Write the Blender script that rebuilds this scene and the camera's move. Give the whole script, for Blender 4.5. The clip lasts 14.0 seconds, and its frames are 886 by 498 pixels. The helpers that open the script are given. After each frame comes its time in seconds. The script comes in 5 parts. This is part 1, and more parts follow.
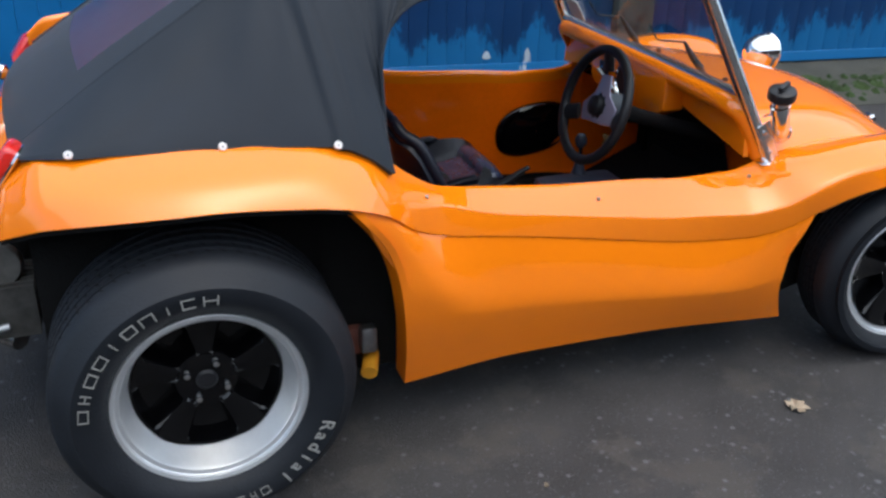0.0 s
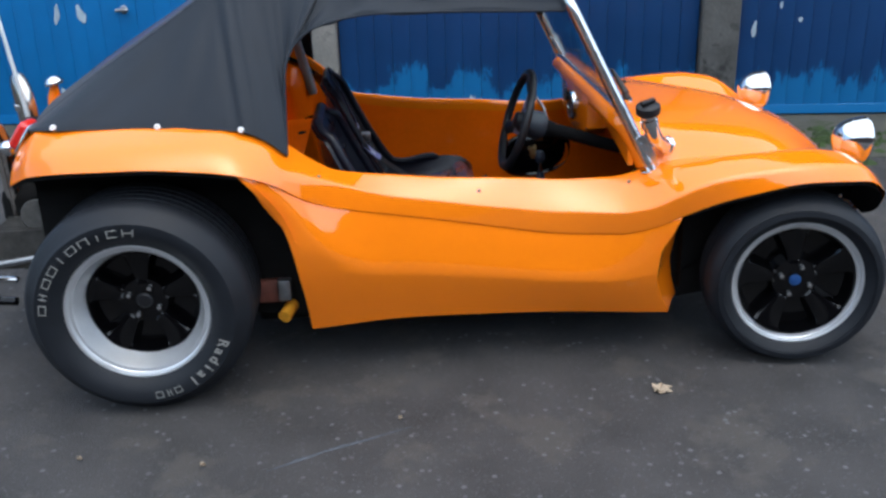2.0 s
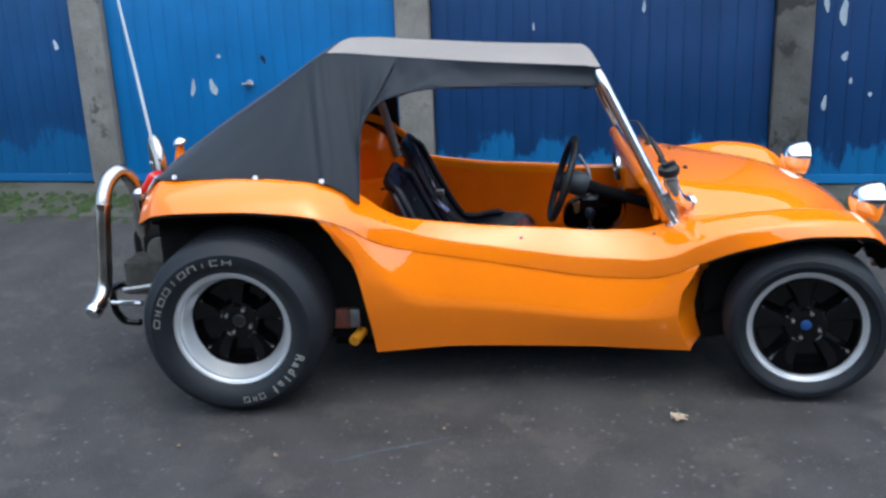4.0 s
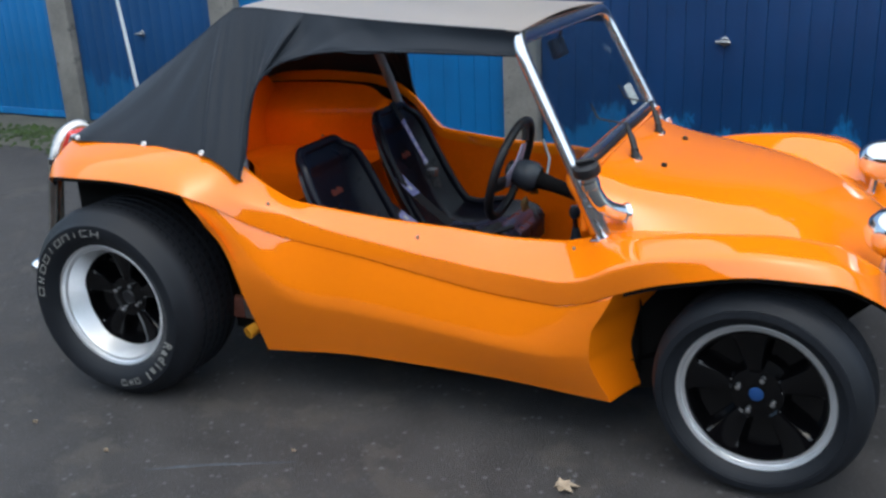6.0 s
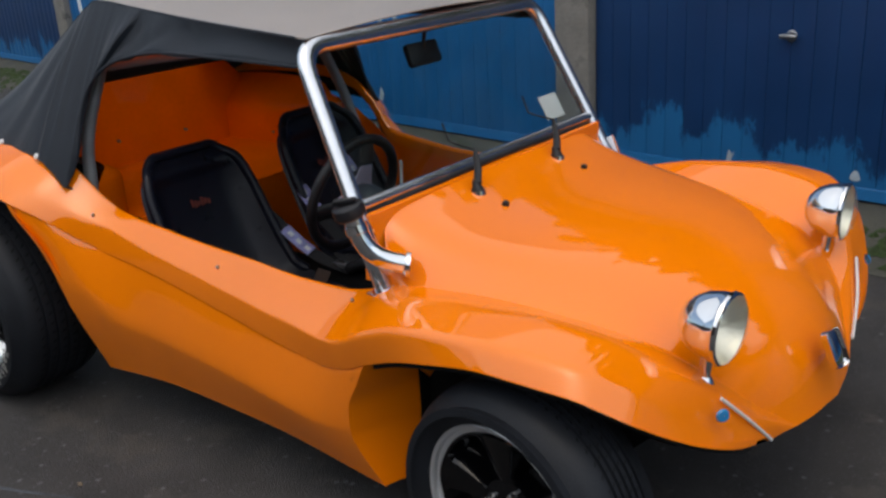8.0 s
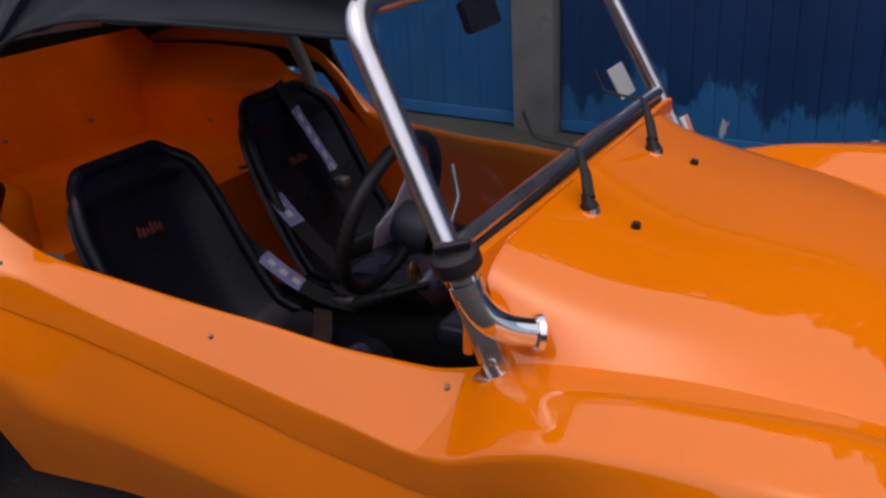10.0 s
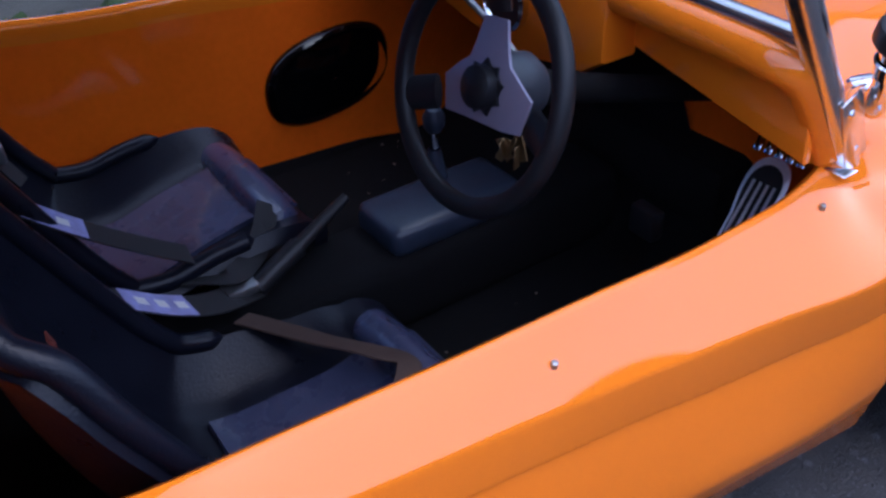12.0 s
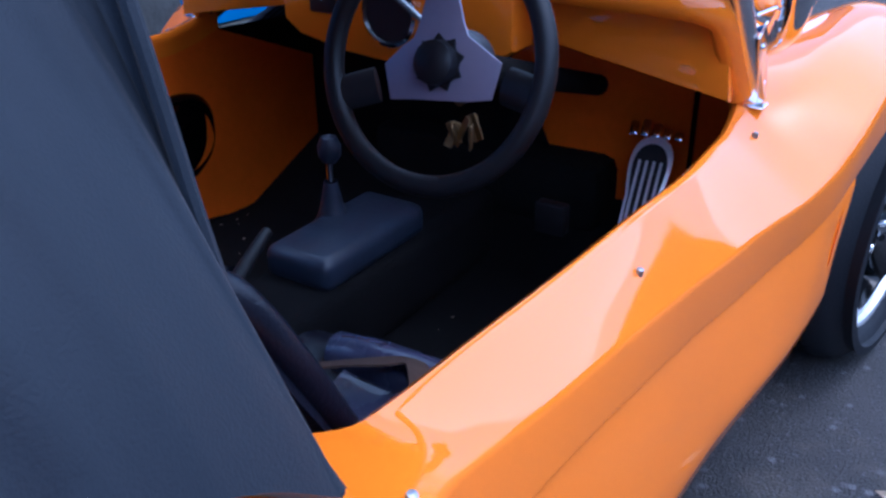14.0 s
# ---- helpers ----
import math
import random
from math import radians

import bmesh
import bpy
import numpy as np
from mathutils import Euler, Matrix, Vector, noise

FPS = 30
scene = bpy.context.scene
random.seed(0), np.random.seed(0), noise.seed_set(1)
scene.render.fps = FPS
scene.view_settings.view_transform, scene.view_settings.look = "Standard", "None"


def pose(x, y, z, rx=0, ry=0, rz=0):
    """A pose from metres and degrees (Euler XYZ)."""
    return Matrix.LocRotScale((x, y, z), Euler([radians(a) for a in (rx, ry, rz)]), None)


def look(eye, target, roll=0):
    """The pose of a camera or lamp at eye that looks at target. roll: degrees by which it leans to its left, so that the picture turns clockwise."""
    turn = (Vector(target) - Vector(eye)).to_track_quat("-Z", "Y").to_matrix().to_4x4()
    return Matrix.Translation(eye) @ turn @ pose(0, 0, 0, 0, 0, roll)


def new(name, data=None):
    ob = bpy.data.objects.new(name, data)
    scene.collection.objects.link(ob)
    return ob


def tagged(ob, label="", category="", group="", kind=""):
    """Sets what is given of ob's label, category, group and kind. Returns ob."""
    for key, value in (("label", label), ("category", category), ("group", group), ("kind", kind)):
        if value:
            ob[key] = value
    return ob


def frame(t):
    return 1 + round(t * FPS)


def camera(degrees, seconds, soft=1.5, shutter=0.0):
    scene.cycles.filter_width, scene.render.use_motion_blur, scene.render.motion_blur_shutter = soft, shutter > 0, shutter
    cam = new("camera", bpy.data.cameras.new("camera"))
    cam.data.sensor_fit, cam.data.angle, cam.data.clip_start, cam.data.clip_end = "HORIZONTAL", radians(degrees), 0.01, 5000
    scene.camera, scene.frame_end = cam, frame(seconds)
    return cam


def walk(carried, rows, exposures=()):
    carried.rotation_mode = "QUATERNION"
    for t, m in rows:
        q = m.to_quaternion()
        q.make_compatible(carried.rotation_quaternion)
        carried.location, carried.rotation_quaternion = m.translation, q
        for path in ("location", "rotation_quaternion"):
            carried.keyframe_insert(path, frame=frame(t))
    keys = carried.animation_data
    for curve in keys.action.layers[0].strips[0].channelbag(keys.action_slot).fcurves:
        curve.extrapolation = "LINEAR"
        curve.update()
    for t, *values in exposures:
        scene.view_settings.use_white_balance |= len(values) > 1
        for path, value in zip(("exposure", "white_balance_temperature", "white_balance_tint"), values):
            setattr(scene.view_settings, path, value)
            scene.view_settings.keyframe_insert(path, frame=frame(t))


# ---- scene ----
cam = camera(50.7, 14.0, soft=2.7)
PATH = [
    (0, (-0.148, -2.685, 1.574), (0.482, -0.995, 0.708), 1.2),
    (0.5, (0.247, -2.858, 1.614), (0.671, -1.105, 0.749), -2.3),
    (1, (0.564, -2.966, 1.57), (0.818, -1.154, 0.763), -1.7),
    (1.5, (0.739, -3.155, 1.622), (0.818, -1.308, 0.858), 0.8),
    (2, (0.77, -3.521, 1.548), (0.877, -1.663, 0.817), -1.6),
    (2.5, (0.794, -3.838, 1.602), (0.772, -1.952, 0.937), -0.1),
    (3, (0.88, -4.085, 1.63), (0.831, -2.171, 1.054), -0.3),
    (3.2, (0.869, -4.139, 1.629), (0.829, -2.226, 1.047), -0.5),
    (5.3, (1.733, -3.504, 1.552), (1.221, -1.653, 0.996), -4.6),
    (5.5, (1.862, -3.39, 1.546), (1.302, -1.573, 0.927), -4.2),
    (6, (2.253, -3.151, 1.509), (1.486, -1.418, 0.868), -2.8),
    (6.5, (2.591, -2.835, 1.505), (1.701, -1.176, 0.831), -2.6),
    (7, (2.943, -2.582, 1.496), (1.858, -1.041, 0.826), -2.6),
    (7.2, (3.09, -2.479, 1.511), (1.944, -0.987, 0.832), -1.7),
    (9.3, (2.968, -1.814, 1.442), (1.752, -0.376, 0.768), -5.0),
    (9.5, (2.761, -1.796, 1.405), (1.59, -0.328, 0.719), -4.3),
    (10, (2.226, -1.776, 1.42), (1.304, -0.179, 0.647), -3.2),
    (10.5, (1.727, -1.852, 1.436), (1.208, -0.143, 0.535), -5.0),
    (11, (1.235, -1.696, 1.429), (1.144, 0.039, 0.438), -4.2),
    (11.5, (0.782, -1.478, 1.416), (1.358, 0.051, 0.263), 1.0),
    (12, (0.526, -1.199, 1.335), (1.442, 0.126, 0.149), -1.2),
    (12.5, (0.318, -1.014, 1.314), (1.611, 0.007, 0.181), 1.5),
    (13, (0.11, -1.011, 1.38), (1.507, -0.108, 0.269), -0.4),
    (13.5, (0.07, -1.104, 1.342), (1.476, -0.141, 0.295), -3.1),
    (14, (0.19, -0.947, 1.09), (1.695, 0.02, 0.194), -0.4),
]
EXPOSURES = [(0, 0.9, 6300, 4), (1.5, 0.95, 6200, 4), (3.0, 1.1, 5900, 2), (5.5, 0.9, 6200, 3), (6.5, 0.7, 6400, 1), (7, 0.56, 6700, 3), (9.5, -0.2, 7100, 18), (10, -0.15, 7200, 23), (11, 0.1, 6900, 23), (11.5, 0.55, 5800, 20), (12, 0.7, 5050, 20), (12.5, 0.88, 4450, 16), (13.5, 1.0, 4450, 15), (14, 1.05, 4600, 16)]
walk(cam, [(t, look(eye, target, roll)) for t, eye, target, roll in PATH], EXPOSURES)

# ---- light ----
world = bpy.data.worlds.new("sky")
scene.world = world
world.use_nodes = True
wn = world.node_tree
sky = wn.nodes.new("ShaderNodeTexSky")
sky.sky_type = "NISHITA"
sky.sun_disc = False
sky.sun_elevation = radians(72)
sky.sun_rotation = radians(153)
sky.air_density, sky.dust_density, sky.ozone_density = 1.0, 2.5, 1.5
wn.nodes["Background"].inputs["Strength"].default_value = 0.15
wn.links.new(sky.outputs[0], wn.nodes["Background"].inputs["Color"])
sun_data = bpy.data.lights.new("sun", "SUN")
sun_data.energy, sun_data.angle, sun_data.color = 1.55, radians(130), (1.0, 0.97, 0.92)
sun = new("sun", sun_data)
sun.matrix_world = look((1.3, -2.6, 9.0), (0, 0, 0))


# ---- materials ----
def mat(name, base, rough=0.5, metal=0.0, var=0.12, scale=6.0, bump=0.0, bscale=80.0, coat=0.0, spec=0.5, rvar=0.08, second=None, amount=0.5, tint=None):
    """A surface with two scales of variation; second: a colour that shows in blotches over the share amount."""
    m = bpy.data.materials.new(name)
    m.use_nodes = True
    nt = m.node_tree
    p = nt.nodes["Principled BSDF"]
    tc = nt.nodes.new("ShaderNodeTexCoord")
    big, fine = nt.nodes.new("ShaderNodeTexNoise"), nt.nodes.new("ShaderNodeTexNoise")
    big.inputs["Scale"].default_value, big.inputs["Detail"].default_value = scale, 5
    fine.inputs["Scale"].default_value, fine.inputs["Detail"].default_value = bscale, 3
    for n in (big, fine):
        nt.links.new(tc.outputs["Object"], n.inputs["Vector"])
    add = nt.nodes.new("ShaderNodeMath")
    add.operation = "MULTIPLY_ADD"
    add.inputs[1].default_value, add.inputs[2].default_value = 0.35, 0.0
    nt.links.new(fine.outputs["Fac"], add.inputs[0])
    nt.links.new(big.outputs["Fac"], add.inputs[2])
    ramp = nt.nodes.new("ShaderNodeValToRGB")
    ramp.color_ramp.elements[0].position, ramp.color_ramp.elements[1].position = 0.4, 0.95
    ramp.color_ramp.elements[0].color = (*[c * (1 - var) for c in base], 1)
    ramp.color_ramp.elements[1].color = (*[min(1, c * (1 + var)) for c in base], 1)
    nt.links.new(add.outputs[0], ramp.inputs["Fac"])
    out = ramp.outputs["Color"]
    if second:
        blot = nt.nodes.new("ShaderNodeTexNoise")
        blot.inputs["Scale"].default_value, blot.inputs["Detail"].default_value, blot.inputs["Roughness"].default_value = scale * 0.7, 8, 0.65
        nt.links.new(tc.outputs["Object"], blot.inputs["Vector"])
        r2 = nt.nodes.new("ShaderNodeValToRGB")
        r2.color_ramp.elements[0].position, r2.color_ramp.elements[1].position = 1 - amount, min(1, 1 - amount + 0.06)
        nt.links.new(blot.outputs["Fac"], r2.inputs["Fac"])
        mix = nt.nodes.new("ShaderNodeMix")
        mix.data_type = "RGBA"
        nt.links.new(r2.outputs["Color"], mix.inputs["Factor"])
        nt.links.new(out, mix.inputs["A"])
        mix.inputs["B"].default_value = (*second, 1)
        out = mix.outputs["Result"]
    nt.links.new(out, p.inputs["Base Color"])
    rr = nt.nodes.new("ShaderNodeMapRange")
    rr.inputs["To Min"].default_value, rr.inputs["To Max"].default_value = max(0.02, rough - rvar), min(1, rough + rvar)
    nt.links.new(big.outputs["Fac"], rr.inputs["Value"])
    nt.links.new(rr.outputs["Result"], p.inputs["Roughness"])
    p.inputs["Metallic"].default_value = metal
    p.inputs["Coat Weight"].default_value, p.inputs["Coat Roughness"].default_value = coat, 0.05
    p.inputs["Specular IOR Level"].default_value = spec
    if bump:
        b = nt.nodes.new("ShaderNodeBump")
        b.inputs["Strength"].default_value, b.inputs["Distance"].default_value = bump, 0.01
        nt.links.new(fine.outputs["Fac"], b.inputs["Height"])
        nt.links.new(b.outputs["Normal"], p.inputs["Normal"])
    return m


ORANGE = mat("orange_gelcoat", (0.92, 0.212, 0.003), 0.35, var=0.04, scale=3, bscale=300, coat=1.0, rvar=0.05, spec=0.0)
ORANGE.node_tree.nodes["Principled BSDF"].inputs["Coat IOR"].default_value = 1.65
TUB = mat("orange_inner_tub", (0.9, 0.15, 0.002), 0.42, var=0.12, scale=4, bump=0.05, bscale=60, coat=0.6, rvar=0.08, spec=0.0)
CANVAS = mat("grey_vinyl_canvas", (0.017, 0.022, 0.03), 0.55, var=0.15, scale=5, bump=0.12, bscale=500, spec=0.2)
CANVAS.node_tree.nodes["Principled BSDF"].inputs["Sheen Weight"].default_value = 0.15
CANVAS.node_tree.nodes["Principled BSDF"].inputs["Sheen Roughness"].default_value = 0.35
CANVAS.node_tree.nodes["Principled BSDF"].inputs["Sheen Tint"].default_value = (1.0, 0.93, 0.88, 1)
# Same dusty cloth as CANVAS; the pale warm base paints in the sky's sheen.
CANVAS_TOP = mat("dusty_canvas_roof_sky_sheen", (0.33, 0.285, 0.25), 0.35, var=0.15, scale=5, bump=0.12, bscale=500, spec=0.6)
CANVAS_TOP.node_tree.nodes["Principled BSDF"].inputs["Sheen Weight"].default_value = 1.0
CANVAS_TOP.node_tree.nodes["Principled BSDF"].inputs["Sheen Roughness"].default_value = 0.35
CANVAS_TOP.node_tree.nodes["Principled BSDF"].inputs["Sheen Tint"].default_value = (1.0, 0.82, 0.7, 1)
RUBBER = mat("tyre_rubber", (0.010, 0.012, 0.016), 0.55, var=0.25, scale=10, bump=0.15, bscale=200, spec=0.3)
LETTER = mat("tyre_white", (0.24, 0.24, 0.225), 0.7, var=0.2, scale=30)
ALLOY = mat("machined_alloy", (0.86, 0.88, 0.9), 0.38, metal=0.85, var=0.04, scale=20)
CHROME = mat("chrome", (0.78, 0.79, 0.8), 0.08, metal=1.0, var=0.04, rvar=0.04)
ALU = mat("polished_aluminium", (0.72, 0.73, 0.75), 0.24, metal=1.0, var=0.08, scale=15, bump=0.03, bscale=250)
GLOSSBLACK = mat("gloss_black_paint", (0.002, 0.002, 0.0025), 0.08, var=0.2, spec=0.4, rvar=0.03)
BLACK = mat("black_plastic", (0.01, 0.01, 0.012), 0.45, var=0.2, scale=20, bump=0.05, spec=0.4)
MATTBLACK = mat("black_underseal", (0.007, 0.007, 0.007), 0.9, var=0.3, scale=12, bump=0.3, bscale=120, spec=0.15)
CARPET = mat("black_carpet", (0.005, 0.005, 0.006), 0.95, var=0.4, scale=30, bump=0.6, bscale=400, spec=0.2)
VINYL = mat("black_seat_vinyl", (0.006, 0.007, 0.013), 0.3, var=0.2, scale=14, bump=0.12, bscale=260, spec=0.25)
CUSHION = mat("purple_grey_vinyl", (0.044, 0.05, 0.098), 0.28, var=0.1, scale=20, bump=0.12, bscale=150, coat=0.8)
TUNNEL = mat("tunnel_grey_vinyl", (0.022, 0.03, 0.05), 0.34, var=0.2, scale=12, bump=0.06)
RED = mat("red_lens", (0.6, 0.02, 0.015), 0.15, var=0.1, coat=0.5)
YELLOW = mat("yellow_rubber", (0.75, 0.33, 0.02), 0.5, var=0.2, scale=30)
CAPBLUE = mat("dark_blue_cap", (0.015, 0.06, 0.2), 0.35, var=0.1)
BLUE = mat("blue_enamel", (0.02, 0.2, 0.45), 0.25, var=0.1, coat=0.5)
WHITE = mat("white_plastic", (0.75, 0.75, 0.74), 0.4, var=0.06)
GOLD = mat("brass_keys", (0.3, 0.2, 0.09), 0.45, metal=0.9, var=0.3, scale=60)
WEBBING = mat("black_webbing", (0.016, 0.016, 0.018), 0.75, var=0.3, scale=60, bump=0.4, bscale=500)
TAN = mat("brown_strap", (0.06, 0.036, 0.026), 0.8, var=0.25, scale=30, bump=0.3, bscale=300)
PATCH = mat("pale_lilac_label", (0.3, 0.3, 0.55), 0.6, var=0.3, scale=60)
SATIN = mat("satin_grey_metal", (0.32, 0.29, 0.38), 0.42, metal=0.3, var=0.08)
BOSS = mat("boss_grey", (0.026, 0.033, 0.044), 0.45, var=0.1)
AERIAL = mat("aerial_white", (0.6, 0.66, 0.68), 0.4)
THREAD = mat("dull_red_thread", (0.12, 0.022, 0.014), 0.7)
RUST = mat("rusty_steel", (0.14, 0.045, 0.03), 0.7, var=0.4, scale=30, bump=0.3)
CASTING = mat("oily_casting", (0.07, 0.068, 0.062), 0.6, metal=0.4, var=0.4, scale=25, bump=0.2)
STEEL = mat("dull_steel", (0.32, 0.33, 0.34), 0.45, metal=1.0, var=0.25, scale=20)
LAMP = mat("headlamp_reflector", (0.97, 0.95, 0.86), 0.46, metal=1.0, var=0.03, bump=0.25, bscale=90)
ASPHALT = mat("asphalt", (0.05, 0.047, 0.046), 0.72, var=0.35, scale=4.5, bump=1.0, bscale=170, spec=0.35, rvar=0.15, second=(0.068, 0.062, 0.056), amount=0.46)
PRIMER = mat("bare_primer", (0.36, 0.44, 0.5), 0.7, var=0.25, scale=30)
HOOPGREY = mat("grey_hoop_paint", (0.2, 0.21, 0.22), 0.4, var=0.15, scale=15)
PEDALMETAL = mat("pedal_aluminium", (0.85, 0.86, 0.88), 0.35, metal=0.5, var=0.06, scale=30)
TARNISH = mat("tarnished_chrome", (0.55, 0.51, 0.47), 0.2, metal=1.0, var=0.3, scale=9, rvar=0.1)
# darker blotched concrete for a single post
DARKPOST = mat("dark_post_concrete", (0.085, 0.085, 0.08), 0.85, var=0.35, scale=6, bump=0.4, bscale=60, second=(0.03, 0.03, 0.03), amount=0.45)
CHALK = mat("pale_blue_scrape", (0.06, 0.068, 0.08), 0.8, var=0.4, scale=30)


def gritty(m, grit):
    """Scattered pale chippings and lighter worn patches over a dark surface."""
    nt = m.node_tree
    p = nt.nodes["Principled BSDF"]
    out = p.inputs["Base Color"].links[0].from_socket
    tc = [n for n in nt.nodes if n.type == "TEX_COORD"][0]
    for scale, lo, hi, colour in ((140, 0.78, 0.9, grit), (45, 0.9, 0.97, [c * 1.25 for c in grit])):
        cell = nt.nodes.new("ShaderNodeTexVoronoi")
        cell.inputs["Scale"].default_value = scale
        nt.links.new(tc.outputs["Object"], cell.inputs["Vector"])
        split = nt.nodes.new("ShaderNodeSeparateColor")
        nt.links.new(cell.outputs["Color"], split.inputs[0])
        pick = nt.nodes.new("ShaderNodeMapRange")
        pick.inputs["From Min"].default_value, pick.inputs["From Max"].default_value = lo, hi
        nt.links.new(split.outputs[0], pick.inputs["Value"])
        near_core = nt.nodes.new("ShaderNodeMapRange")
        near_core.inputs["From Min"].default_value, near_core.inputs["From Max"].default_value = 0.45, 0.25
        nt.links.new(cell.outputs["Distance"], near_core.inputs["Value"])
        fac = nt.nodes.new("ShaderNodeMath")
        fac.operation = "MULTIPLY"
        nt.links.new(pick.outputs[0], fac.inputs[0])
        nt.links.new(near_core.outputs[0], fac.inputs[1])
        mix = nt.nodes.new("ShaderNodeMix")
        mix.data_type = "RGBA"
        nt.links.new(fac.outputs[0], mix.inputs["Factor"])
        nt.links.new(out, mix.inputs["A"])
        mix.inputs["B"].default_value = (*colour, 1)
        out = mix.outputs["Result"]
    nt.links.new(out, p.inputs["Base Color"])


gritty(ASPHALT, (0.1, 0.1, 0.103))
CONCRETE = mat("concrete", (0.21, 0.2, 0.18), 0.85, var=0.3, scale=5, bump=0.4, bscale=60, second=(0.09, 0.09, 0.085), amount=0.42)
APRON = mat("dirty_concrete", (0.06, 0.06, 0.048), 0.9, var=0.35, scale=4, bump=0.6, bscale=60, second=(0.03, 0.042, 0.014), amount=0.42)
MOSS = mat("moss", (0.028, 0.05, 0.011), 0.95, var=0.5, scale=9, bump=0.8, bscale=120)
GRIT = mat("grit", (0.1, 0.098, 0.095), 0.8, var=0.5, scale=40)
LEAFTAN = mat("dry_leaf", (0.34, 0.27, 0.19), 0.75, var=0.3, scale=40, bump=0.2)
FOLIAGE = mat("dark_foliage", (0.03, 0.045, 0.02), 0.8, var=0.5, scale=3)
BRICK = mat("brick_wall", (0.22, 0.12, 0.08), 0.85, var=0.3, scale=4, bump=0.3)
DARKBRICK = mat("dark_weathered_brick", (0.08, 0.055, 0.045), 0.9, var=0.35, scale=1.5, bump=0.3)
ROOFFELT = mat("roof_felt", (0.06, 0.06, 0.06), 0.9, var=0.3, scale=2)


def clear(name, colour, rough=0.0, mixin=0.08):
    m = bpy.data.materials.new(name)
    m.use_nodes = True
    nt = m.node_tree
    nt.nodes.remove(nt.nodes["Principled BSDF"])
    tr, gl, mx, fr = (nt.nodes.new("ShaderNode" + n) for n in ("BsdfTransparent", "BsdfGlossy", "MixShader", "LayerWeight"))
    tr.inputs["Color"].default_value = (*colour, 1)
    gl.inputs["Roughness"].default_value = rough
    fr.inputs["Blend"].default_value = 0.5
    power = nt.nodes.new("ShaderNodeMath")
    power.operation = "POWER"
    power.inputs[1].default_value = 4.0
    nt.links.new(fr.outputs["Facing"], power.inputs[0])
    gain = nt.nodes.new("ShaderNodeMath")
    gain.operation = "MULTIPLY_ADD"
    gain.inputs[1].default_value, gain.inputs[2].default_value = 0.3, mixin * 0.4
    nt.links.new(power.outputs[0], gain.inputs[0])
    nt.links.new(gain.outputs[0], mx.inputs[0])
    nt.links.new(tr.outputs[0], mx.inputs[1])
    nt.links.new(gl.outputs[0], mx.inputs[2])
    nt.links.new(mx.outputs[0], nt.nodes["Material Output"].inputs["Surface"])
    return m


GLASS = clear("windscreen_glass", (0.86, 0.9, 0.9))
LENS = clear("headlamp_lens_glass", (0.98, 0.97, 0.92), 0.05, 0.3)
PLASTICWIN = mat("clouded_lilac_plastic", (0.09, 0.075, 0.11), 0.3, var=0.25, scale=6, bump=0.1, bscale=20)
PLASTICWIN.node_tree.nodes["Principled BSDF"].inputs["Transmission Weight"].default_value = 0.5


